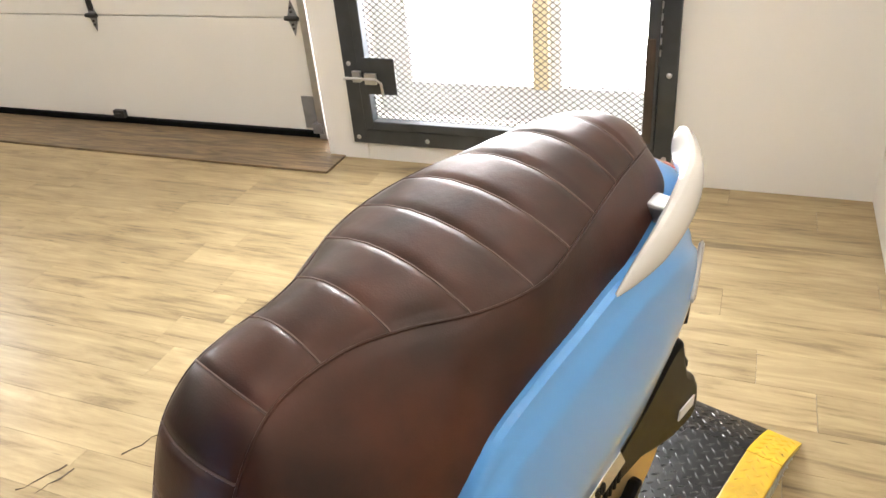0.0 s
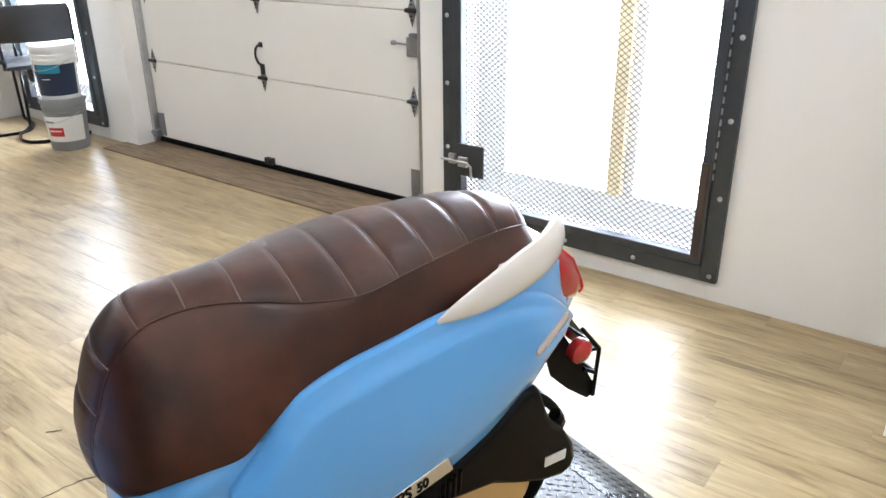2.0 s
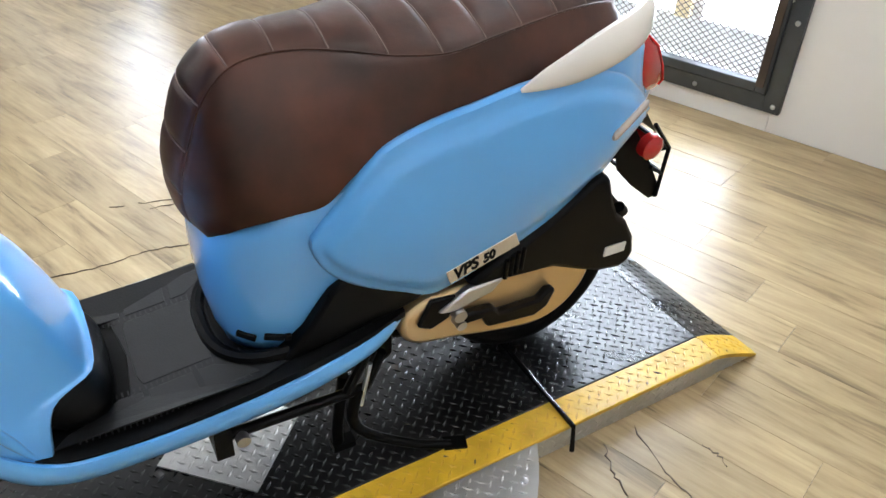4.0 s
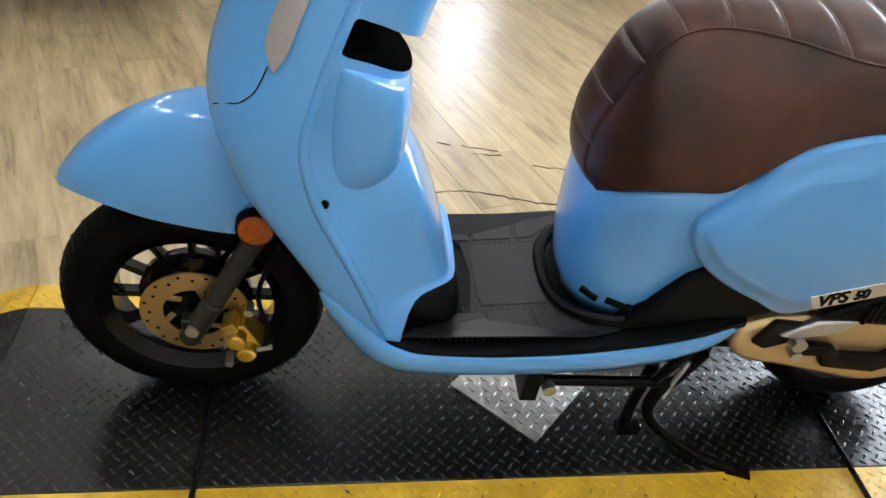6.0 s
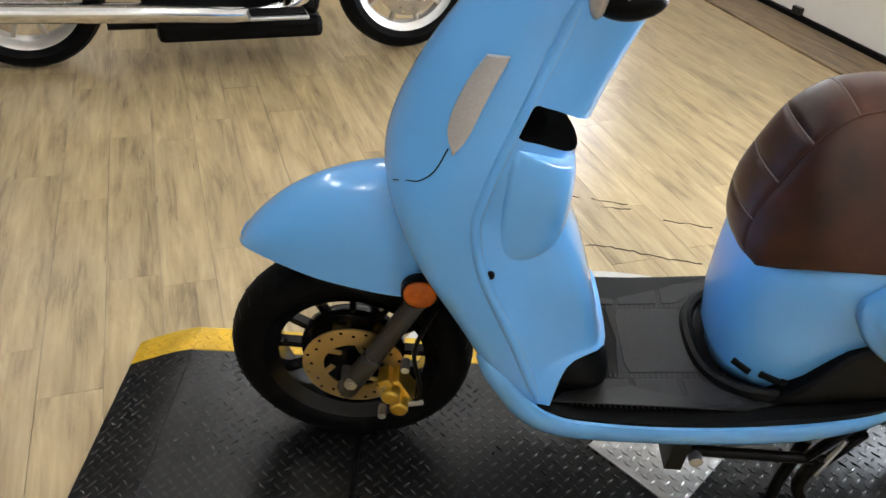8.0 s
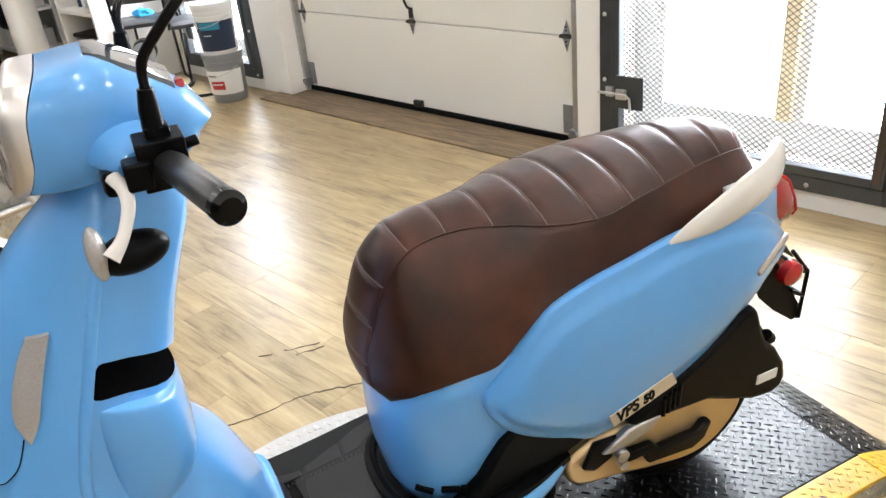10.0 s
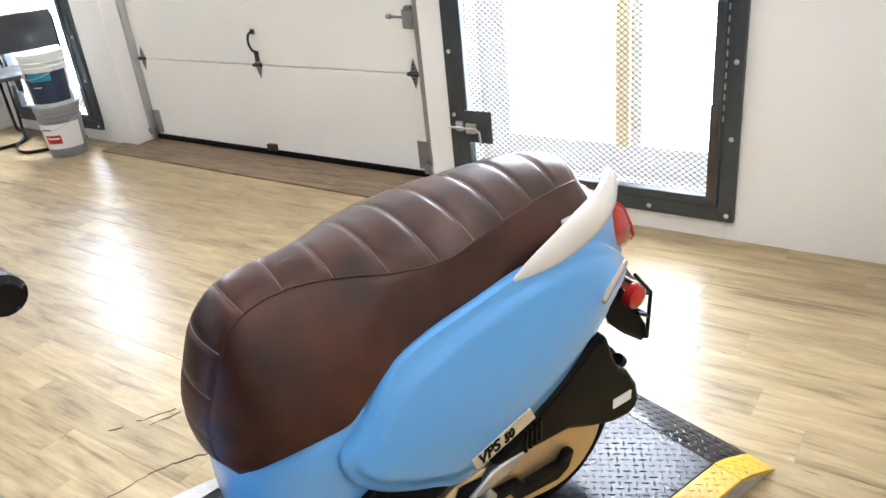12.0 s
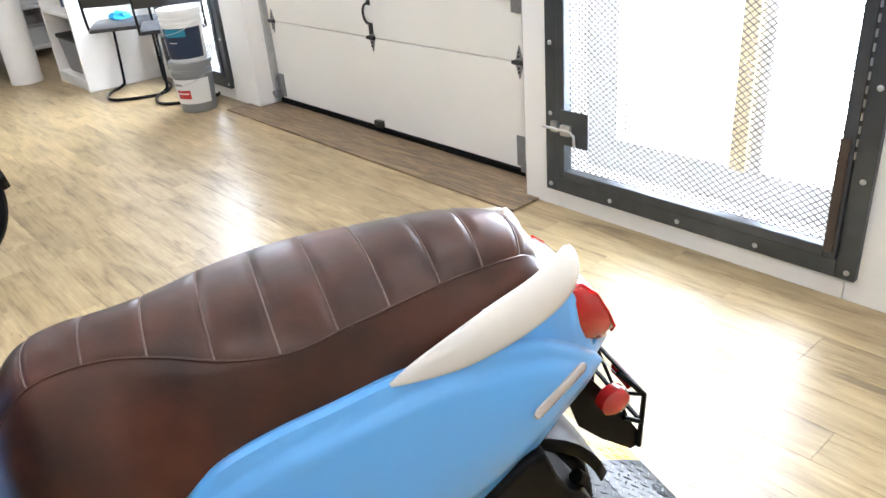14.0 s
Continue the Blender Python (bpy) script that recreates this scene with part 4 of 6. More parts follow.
def front_body(root):
    """Leg shield and inner panel as one rounded column that flares out below."""
    rows = FRONT_ROWS
    bm = bmesh.new()
    rings = []
    for z, xf, w, xw, xr in catmull(rows, 4):
        d = xw - xf
        e = xr - xw
        k = min(1, max(0, (.78 - z) / .2))
        fr = [0 + (a - 0) * 1 for a in (.04 - .02 * k, .16 - .10 * k, .42 - .26 * k, .72 - .30 * k)]
        fw = (.28 + .12 * k, .58 + .18 * k, .84 + .09 * k, .96 + .03 * k)
        half = [(xf, 0)] + [(xf + d * a, w * b) for a, b in zip(fr, fw)] + [(xf + d * .93, w * 1.0), (xw + .006, w * .985),
                (xw + .010, w * .94)]
        g = min(1, max(0, (.64 - z) / .10))
        upper = [(.016 + e * .10, .86), (e * .40, .70), (e * .75, .52), (e * .95, .28)]
        lower = [(.012 + e * .06, .90), (e * .30, .80), (e * .86, .66), (e * .985, .50)]
        half += [(xw + a + (c - a) * g, w * (b + (d_ - b) * g)) for (a, b), (c, d_) in zip(upper, lower)] + [(xr, 0)]
        rings.append(mirrored([(x, l, max(z, (.27, .27, .27, .27, .27, .275, .30, .34, .372, .390, .394, .39, .385)[k2] + (z - .27) * .03)) for k2, (x, l) in enumerate(half)]))
    loft(bm, rings)
    ob = part("leg_shield", bm, BLUE, root, "sky blue leg shield and inner panel with glove slot", sub=1)
    cut = bmesh.new()
    m = Matrix.Translation((.345, 0, .778)) @ pose(0, 0, 0, 0, 32, 0)
    box(cut, -.120, .12, -.138, .080, -.026, .026, m)
    bmesh.ops.bevel(cut, geom=cut.edges[:], offset=.007, segments=2, affect="EDGES", profile=.5)
    # The pocket's shade is put into its faces: black, with no gloss.
    carve(ob, cut, material("glove_slot_shade", (.003, .003, .003), .9, 0, .1, 10, spec=0.0))
    # bulging lip below the slot
    bm = bmesh.new()
    rings = []
    for z, x, q in ((.738, .340, .94), (.737, .343, .95), (.734, .345, .97), (.72, .349, .99), (.70, .352, 1.01), (.64, .352, 1.03), (.605, .346, 1.02), (.578, .333, .98), (.560, .310, .90), (.545, .283, .80)):
        rise = .60 * min(1, max(0, (z - .62) / .12)) ** 2
        rings.append(mirrored([(x, 0, z), (x - .004, .062 * q, z + .004 * rise), (x - .018, .100 * q, z + .018 * rise), (x - .050, .126 * q, z + .050 * rise), (x - .092, .140 * q, z + .092 * rise), (x - .140, .145 * q, z + .140 * rise), (x - .15, 0, z)]))
    loft(bm, rings)
    part("glove_lip", bm, BLUE, ob, sub=2)
    # rolled rim of the shield on both sides
    tab = np.array(sorted(FRONT_ROWS))
    for sg in (-1, 1):
        path = [(float(np.interp(z, tab[:, 0], tab[:, 3])) - .001, sg * (float(np.interp(z, tab[:, 0], tab[:, 2])) - .004), z) for z in np.linspace(1.02, .315, 16)]
        part("shield_rim", tube(bmesh.new(), path, [.004] + [.0085] * 14 + [.004], 10, per=3), BLUE, ob, "rolled edge of the leg shield")
    # front apron with its seam and the corner lamps
    for sg in (-1, 1):
        edge = catmull([(.186, .918), (.168, .890), (.150, .852), (.141, .815), (.150, .784)], 4)
        back = catmull([(.216, .922), (.198, .882), (.184, .848), (.170, .812), (.154, .786)], 4)
        bm = bmesh.new()
        rings = []
        for (x0, z0), (x1, z1) in zip(edge, back):
            a, b = Vector((x0, sg * (shell_l(x0, z0) + .0015), z0)), Vector((x1, sg * (shell_l(x1, z1) + .0015), z1))
            o = Vector((0, sg * .004, 0))
            rings.append([a - o * 2, a + o, a.lerp(b, .5) + o * 1.6, b + o, b - o * 2])
        loft(bm, rings)
        part("corner_lamp", bm, CLEAR, root, "clear corner lamp lens")
        path = [(.144, .788), (.134, .766), (.124, .750), (.108, .736), (.086, .724), (.067, .712)]
        pts = [(x, sg * (shell_l(x, z) + .0004), z) for x, z in catmull(path, 4)]
        part("panel_gap", tube(bmesh.new(), pts, .0010, 6), BLACK, ob)
        # bolt hole in the flank
        part("panel_screw", spin(bmesh.new(), [(0, .002), (.006, .002), (.007, 0), (.007, -.004), (0, -.004)], 10, Matrix.Translation((.224, sg * .170, .592)) @ pose(0, 0, 0, 90 * sg * -1, 0, 0)), BLACK, ob)
    return ob


def fender(root):
    bm = bmesh.new()
    rows = [(-.204, .490, .006, .488), (-.194, .518, .032, .500), (-.164, .556, .056, .505), (-.118, .598, .074, .499), (-.06, .634, .086, .486), (.0, .658, .092, .476), (.06, .672, .095, .468), (.12, .674, .095, .464)]
    rings = []
    for x, zt, w, zl in catmull(rows, 4):
        half = [(x, 0, zt)] + [(x, w * math.sin(a) ** .85, zl + (zt - zl) * math.cos(a) ** .9) for a in (math.pi / 2 * k / 8 for k in range(1, 8))] + [(x, w, zl), (x, w * .93, zl - .003), (x, w * .88, zl + .01)]
        rings.append([Vector((a, -l, z)) for a, l, z in half[::-1]] + [Vector((a, l, z)) for a, l, z in half[1:]])
    loft(bm, rings, closed=False)
    ob = part("front_fender", bm, BLUE, root, "bulbous sky blue front mudguard")
    md = ob.modifiers.new("thick", "SOLIDIFY")
    md.thickness, md.offset = 0.003, -1
    return ob


def wheel(root, x, front):
    r = 0.228
    k_ = 1.04 if front else 1.0
    m = Matrix.Translation((x, 0, r * k_)) @ Matrix.Scale(k_, 4) @ pose(0, 0, 0, 90, 0, 0)
    w = .052 if front else .056
    bm = bmesh.new()
    prof = [(.160, -w * .72), (.172, -w * .92), (.190, -w), (.206, -w * .92), (.219, -w * .66), (.226, -w * .3), (.228, 0), (.226, w * .3), (.219, w * .66), (.206, w * .92), (.190, w), (.172, w * .92), (.160, w * .72)]
    spin(bm, prof, 64, m, closed=True)
    name = "front_wheel" if front else "rear_wheel"
    tyre = part(name, bm, RUBBER, root, "black road tyre with siped tread")
    bm = bmesh.new()
    spin(bm, [(.158, -w * .74), (.163, -w * .8), (.166, -w * .7), (.150, -w * .55), (.146, 0), (.150, w * .55), (.166, w * .7), (.163, w * .8), (.158, w * .74), (.138, w * .5), (.136, 0), (.138, -w * .5)], 48, m, closed=True)
    rim = part("rim", bm, GLOSS_BLACK, tyre, "gloss black cast rim")
    bm = bmesh.new()
    spin(bm, [(0, -.045), (.034, -.045), (.042, -.03), (.042, .03), (.034, .045), (0, .045)], 24, m)
    part("hub", bm, GLOSS_BLACK, rim)
    bm = bmesh.new()
    spin(bm, [(0, -.02), (.094, -.016), (.098, -.010), (.098, .010), (.094, .016), (0, .02)], 36, m)
    part("hub_plate", bm, GLOSS_BLACK, rim)
    for k in range(12):
        a = 2 * math.pi * k / 12
        bm = bmesh.new()
        mm = m @ pose(0, 0, 0, 0, 0, math.degrees(a))
        box(bm, .036, .143, -.0055, .0055, -.012, .012, mm)
        part("spoke", bm, GLOSS_BLACK, rim, smooth=False, bevel=.003)
    # tread sipes
    bm = bmesh.new()
    for k in range(36):
        a = 2 * math.pi * k / 36
        for sg in (-1, 1):
            mm = m @ pose(0, 0, 0, 0, 0, math.degrees(a) + (5 if sg > 0 else 0)) @ Matrix.Translation((.2212, 0, sg * w * .5)) @ pose(0, 0, 0, 0, -sg * 21, 0)
            box(bm, -.004, .0012, -.002, .002, -.016, .016, mm)
    tagged(part("tread_block", bm, BLACK, tyre, smooth=False), "black tread sipes", kind="stuff")
    return tyre


def front_end(root):
    tyre = wheel(root, -0.008, True)
    m = Matrix.Translation((0, -.060, .244)) @ pose(0, 0, 0, 90, 0, 0)
    bm = bmesh.new()
    spin(bm, [(.058, -.002), (.098, -.002), (.098, .002), (.058, .002)], 60, m, closed=True)
    disc = part("brake_disc", bm, DISC, root, "gold drilled brake disc")
    cut = bmesh.new()
    for k in range(24):
        a = 2 * math.pi * k / 24
        rr = .090 if k % 2 else .081
        spin(cut, [(0, -.01), (.0034, -.01), (.0034, .01), (0, .01)], 8, m @ Matrix.Translation((rr * math.cos(a), rr * math.sin(a), 0)))
    carve(disc, cut, GLOSS_BLACK)
    for k in range(6):
        a = 2 * math.pi * k / 6 + .3
        bm = bmesh.new()
        mm = m @ pose(0, 0, 0, 0, 0, math.degrees(a)) @ Matrix.Translation((.05, 0, -.001)) @ pose(0, 0, 0, 0, 0, 35)
        box(bm, -.014, .016, -.006, .006, -.002, .002, mm)
        part("disc_arm", bm, DISC, disc, smooth=False, bevel=.002)
    for sg in (-1, 1):
        bm = bmesh.new()
        rod(bm, (-.012, sg * .088, .206), (.040, sg * .088, .304), .0205, 16)
        rod(bm, (.040, sg * .088, .304), (.165, sg * .088, .555), .0185, 16)
        box(bm, -.02, .02, -.012, .012, -.02, .02, Matrix.Translation((0, sg * .086, .242)))
        part("fork_leg", bm, DULL, root, "grey fork leg", bevel=.004)
    bm = bmesh.new()
    rod(bm, (0, -.085, .244), (0, -.114, .244), .0075, 10)
    rod(bm, (0, -.102, .244), (0, -.111, .244), .0125, 6)
    part("axle_nut", bm, STEEL, root, "zinc axle nut")
    bm = bmesh.new()
    M = Matrix.Translation((.084, -.080, .216)) @ pose(0, 0, 0, 0, -28, 0)
    box(bm, -.024, .024, -.022, .030, -.034, .034, M)
    for q in (-.018, .018):
        spin(bm, [(0, .026), (.015, .026), (.018, .022), (.018, -.004), (0, -.004)], 18, M @ Matrix.Translation((.0, -.02, q)) @ pose(0, 0, 0, 90, 0, 0))
    box(bm, -.012, .012, -.03, .01, .03, .052, M)
    part("brake_caliper", bm, BRASS, root, "gold two-piston brake caliper", bevel=.004)
    for dx, dz in ((.060, .165), (.100, .300), (.066, .240)):
        bm = bmesh.new()
        rod(bm, (dx, -.088, dz), (dx, -.114, dz), .0085, 6)
        part("caliper_bolt", bm, STEEL, root)
    bm = bmesh.new()
    tube(bm, [(.117, -.10, .196), (.130, -.105, .225), (.125, -.095, .26), (.115, -.085, .33), (.15, -.07, .42)], .0045, 8, per=5)
    part("brake_hose", bm, BLACK, root)
    bm = bmesh.new()
    rod(bm, (.102, -.108, .198), (.137, -.11, .211), .005, 8)
    part("bleed_nipple", bm, STEEL, root)
    m = Matrix.Translation((.118, -.112, .492)) @ pose(0, 0, 0, 90, 0, 0)
    bm = bmesh.new()
    spin(bm, [(0, .012), (.020, .011), (.027, .007), (.029, 0), (.029, -.012), (0, -.012)], 28, m)
    part("reflector_holder", spin(bmesh.new(), [(0, .003), (.032, .003), (.033, -.014), (0, -.014)], 28, m), BLACK, root)
    part("amber_reflector", bm, AMBER, root, "round amber side reflector")


def headset(root):
    """Handlebar cowl with the lamp in front."""
    rows = [(.270, 1.158, .095, .072), (.305, 1.158, .099, .076), (.338, 1.158, .097, .076), (.385, 1.148, .088, .058), (.428, 1.130, .074, .044), (.450, 1.115, .058, .032), (.460, 1.108, .042, .020)]

    def section(x, zc, w, h):
        ring = []
        for k in range(48):
            a = 2 * math.pi * k / 48
            c, s = math.cos(a), math.sin(a)
            ring.append((x + .026 * s, -w * math.copysign(abs(c) ** .40, c) * (1 - .16 * max(0, s)), zc + h * math.copysign(abs(s) ** .55, s)))
        return ring
    bm = bmesh.new()
    loft(bm, [section(*r) for r in catmull(rows, 7)])
    cowl = part("handlebar_cowl", bm, BLUE, root, "sky blue handlebar cowl")
    def lamp_ring(depth, q):
        # the lamp stands out further at its top than at its chin
        return [(x - depth * (.66 + .30 * (z - 1.158) / (.0725 * q)), y, z) for x, y, z in section(.2685, 1.158, .0955 * q, .0725 * q)]
    bm = bmesh.new()
    loft(bm, [lamp_ring(d, q) for d, q in ((0, 1.0), (.016, 1.005), (.030, .985), (.038, .94), (.041, .87))])
    bezel = part("headlamp_bezel", bm, LAMP_SILVER, root, "silver headlamp bezel")
    bm = bmesh.new()
    loft(bm, [lamp_ring(d, q) for d, q in ((.038, .88), (.047, .84), (.053, .70), (.056, .4))])
    part("headlamp", bm, CLEAR, bezel, "clear headlamp lens")
    for sg in (-1, 1):
        bm = bmesh.new()
        rings = []
        for l, x, rx, rz in ((.050, .368, .058, .050), (.080, .372, .056, .048), (.105, .377, .051, .044), (.128, .383, .046, .039), (.144, .389, .042, .034), (.149, .391, .038, .029)):
            arc = [(x - rx * math.cos(math.pi * k / 12), sg * l, 1.124 + rz * .84 * math.sin(math.pi * k / 12)) for k in range(13)]
            rings.append(arc + [(x + rx * .9, sg * l, 1.119), (x - rx * .9, sg * l, 1.119)])
        loft(bm, rings)
        part("bar_fairing", bm, BLUE, cowl, "sky blue fairing over the handlebar")
    # glossy instrument glass let into the top, with a red switch at its end
    bm = bmesh.new()
    rings = []
    for x in (.352, .37, .39, .41, .43, .446):
        z = float(np.interp(x - .026, [r[0] for r in rows], [r[1] + r[3] for r in rows])) + .0015
        w = float(np.interp(x, [.35, .38, .45], [.034, .052, .044]))
        rings.append([(x, -w, z - .006), (x, -w * .92, z + .0035), (x, 0, z + .006), (x, w * .92, z + .0035), (x, w, z - .006)])
    loft(bm, rings)
    part("dash_panel", bm, DASH, cowl, "glossy instrument panel")
    part("warning_lens", boxes((.448, .460, -.030, -.012, 1.172, 1.184)), RED, cowl, "small red lens", smooth=False, bevel=.003)
    # neck joint
    bm = bmesh.new()
    rod(bm, (.34, 0, 1.05), (.345, 0, 1.12), .05, 20)
    part("steering_neck", bm, BLACK, root)
    for sg in (-1, 1):
        a, b = Vector((.410, sg * .178, 1.132)), Vector((.442, sg * .328, 1.138))
        d = (b - a).normalized()
        bm = bmesh.new()
        tube(bm, [a - d * .02, a + d * .01, a + d * .012, b - d * .012, b - d * .008, b], [.017, .017, .0185, .0185, .0155, .0155], 18)
        part("grip", bm, GRIP, root, "black rubber grip")
        bm = bmesh.new()
        tube(bm, [b - d * .004, b, b + d * .012, b + d * .018], [.016, .0195, .0195, .013], 18)
        part("bar_end", bm, GLOSS_BLACK, root, "black bar end cap")
        bm = bmesh.new()
        box(bm, -.028, .028, -.024, .024, -.03, .03, Matrix.Translation(a - d * .028) @ pose(0, 0, 0, 0, 0, 0))
        box(bm, -.012, .016, -.012, .012, .026, .042, Matrix.Translation(a - d * .03))
        rod(bm, a - d * .03 + Vector((.02, 0, .01)), a - d * .03 + Vector((.045, 0, .014)), .007, 10)
        part("switch_block", bm, BLACK, root, "black switch block", bevel=.006)
        # lever
        bm = bmesh.new()
        p = a - d * .01
        tube(bm, [(.345, sg * .155, 1.124), (.353, sg * .170, 1.114), (.354, sg * .185, 1.102), (.347, sg * .198, 1.086), (.336, sg * .210, 1.070), (.320, sg * .220, 1.056)],
             [.008, .0075, .0068, .0062, .0062, .0085], 10, per=4, flat=1.2)
        part("brake_lever", bm, PEARL, root, "silver white brake lever")
        bm = bmesh.new()
        box(bm, -.05, -.02, -.016, .016, -.022, .012, Matrix.Translation(p))
        part("lever_bracket", bm, BLACK, root, bevel=.004)
        # Black block put in for the shade inside the cutout below the fairing.
        part("bar_shroud", boxes((.332, .428, min(sg * .080, sg * .150), max(sg * .080, sg * .150), 1.094, 1.126)), BLACK, root, "black block in place of the shaded cutout round the bar", smooth=False, bevel=.008)
        # mirror stem and head
        q = a - d * .03
        bm = bmesh.new()
        tube(bm, [q + Vector((0, 0, .03)), q + Vector((0, 0, .06)), q + Vector((.002, 0, .085))], [.0135, .012, .009], 12)
        part("stem_boot", bm, BLACK, root)
        bm = bmesh.new()
        tip = q + Vector((.085, sg * .085, .225))
        tube(bm, [q + Vector((.002, 0, .08)), q + Vector((.006, sg * .002, .115)), q + Vector((.03, sg * .02, .15)), q + Vector((.06, sg * .05, .19)), tip], .0062, 10, per=4)
        part("mirror_stem", bm, GLOSS_BLACK, root, "black bent mirror stem")
        bm = bmesh.new()
        bmesh.ops.create_uvsphere(bm, u_segments=24, v_segments=14, radius=1, matrix=Matrix.Translation(tip + Vector((-.004, sg * .03, .035))) @ pose(0, 0, 0, 0, -12, sg * 8) @ Matrix.Diagonal((.020, .066, .050, 1)))
        head = part("mirror_head", bm, GLOSS_BLACK, root, "black oval mirror housing")


def turn_lamp(root, sg):
    """Dark pod that hangs below the lever."""
    bm = bmesh.new()
    bmesh.ops.create_uvsphere(bm, u_segments=20, v_segments=12, radius=1, matrix=Matrix.Translation((.342, sg * .165, 1.030)) @ pose(0, 0, 0, 0, -8, 0) @ Matrix.Diagonal((.045, .028, .025, 1)))
    part("lever_pod", bm, BLACK, root, "black pointed pod below the lever")
    bm = bmesh.new()
    bmesh.ops.create_uvsphere(bm, u_segments=16, v_segments=10, radius=1, matrix=Matrix.Translation((.304, sg * .168, 1.040)) @ Matrix.Diagonal((.013, .024, .036, 1)))
    part("pod_lens", bm, CLEAR, root, "clear lens end")


def floorboard(root):
    # black tray
    bm = bmesh.new()
    rows = [(.335, .180, .312), (.38, .188, .294), (.50, .193, .293), (.65, .193, .311), (.79, .190, .333), (.90, .185, .356), (.975, .172, .374)]
    rings = []
    for x, w, z in catmull(rows, 4):
        rings.append(mirrored([(x, 0, z + .006), (x, w * .9, z + .006), (x, w, z + .002), (x, w + .001, z - .012), (x, w * .9, z - .03), (x, 0, z - .03)]))
    loft(bm, rings)
    tray = part("floorboard", bm, BLACK, root, "black plastic floorboard")
    # toe boot behind the leg shield
    bm = bmesh.new()
    rings = []
    for z, x0, x1, w in ((.295, .335, .484, .150), (.33, .335, .470, .142), (.36, .335, .452, .130), (.390, .335, .425, .105)):
        rings.append(mirrored([(x1, 0, z), (x1, w * .55, z), (x1 - .012, w * .85, z), (x1 - .04, w * 1.0, z), (x0, w * 1.04, z), (x0, 0, z)]))
    loft(bm, rings)
    part("toe_boot", bm, BLACK, tray, sub=1)
    # rubber mat and its raised pads
    def on(x, l, up):
        z = np.interp(x, [r[0] for r in rows], [r[2] for r in rows])
        return Vector((x, -l, z + .006 + up))
    def pad(pts, h, name, mat):
        bm = bmesh.new()
        lo = [bm.verts.new(on(x, l, 0.0005)) for x, l in pts]
        hi = [bm.verts.new(on(x, l, h)) for x, l in pts]
        bm.faces.new(hi)
        for i in range(len(pts)):
            j = (i + 1) % len(pts)
            bm.faces.new((lo[i], lo[j], hi[j], hi[i]))
        return part(name, bm, mat, tray, smooth=False, bevel=.0012)
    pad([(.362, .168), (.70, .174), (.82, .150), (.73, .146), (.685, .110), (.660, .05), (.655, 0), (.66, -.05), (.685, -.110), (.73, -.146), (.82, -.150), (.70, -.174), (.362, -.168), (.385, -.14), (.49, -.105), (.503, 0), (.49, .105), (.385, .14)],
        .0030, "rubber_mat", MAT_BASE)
    for sg in (-1, 1):
        for pts in ([(.415, .125), (.475, .100), (.510, .100), (.510, .158), (.398, .158)], [(.520, .100), (.595, .100), (.600, .158), (.520, .158)], [(.605, .100), (.635, .102), (.685, .138), (.700, .158), (.610, .158)]):
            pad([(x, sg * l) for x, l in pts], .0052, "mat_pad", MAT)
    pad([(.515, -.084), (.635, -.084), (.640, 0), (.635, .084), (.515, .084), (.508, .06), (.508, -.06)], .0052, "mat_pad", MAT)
    bm = bmesh.new()
    for k in range(30):
        x = .40 + k * .0098
        for sg in (-1, 1):
            for l0, l1 in ((.0865, .0975), (.160, .167)):
                a, b = on(x, sg * l0, .0030), on(x, sg * l1, .0030)
                box(bm, a.x - .0015, a.x + .0015, min(a.y, b.y), max(a.y, b.y), a.z - .001, a.z + .0016)
    tagged(part("mat_ribs", bm, MAT, tray, smooth=False), "fine ribs of the rubber mat", kind="stuff")
    # blue rail below
    for sg in (-1, 1):
        path = [(.226, sg * .166, .412), (.246, sg * .173, .380), (.271, sg * .177, .350), (.293, sg * .180, .323), (.315, sg * .183, .300), (.348, sg * .186, .278), (.40, sg * .187, .262), (.52, sg * .189, .262), (.66, sg * .189, .272), (.79, sg * .187, .291), (.90, sg * .180, .322), (.955, sg * .170, .352), (.975, sg * .162, .368)]
        part("side_rail", tube(bmesh.new(), path, [.008, .016, .021, .024, .027, .029, .030, .029, .030, .030, .026, .016, .006], 14, flat=.42, per=5), BLUE, root, "sky blue lower side rail")
    # black rear sweep between rail and side panel
    for sg in (-1, 1):
        bm = bmesh.new()
        prism(bm, [(.74, .330), (.965, .372), (1.03, .395), (1.02, .43), (.94, .45), (.87, .49), (.835, .465), (.79, .39)], 0, .05, Matrix.Translation((0, -.166 if sg < 0 else .116, 0)))
        part("lower_cover", bm, BLACK, root, bevel=.008)
    # collar round the cowl
    bm = bmesh.new()
    ring = []
    for k in range(21):
        a = -math.pi / 2 + math.pi * k / 20
        ring.append((.812 - .172 * math.cos(a) ** .8, .150 * math.copysign(abs(math.sin(a)) ** .75, math.sin(a)), .318 + .0))
    tube(bm, [(x, y, np.interp(x, [r[0] for r in rows], [r[2] for r in rows]) + .012) for x, y, z in ring], .013, 8)
    part("cowl_collar", bm, BLACK, tray)
    # belly
    bm = boxes((.36, .98, -.13, .13, .20, .28))
    part("belly_pan", bm, BLACK, root, smooth=False, bevel=.02)


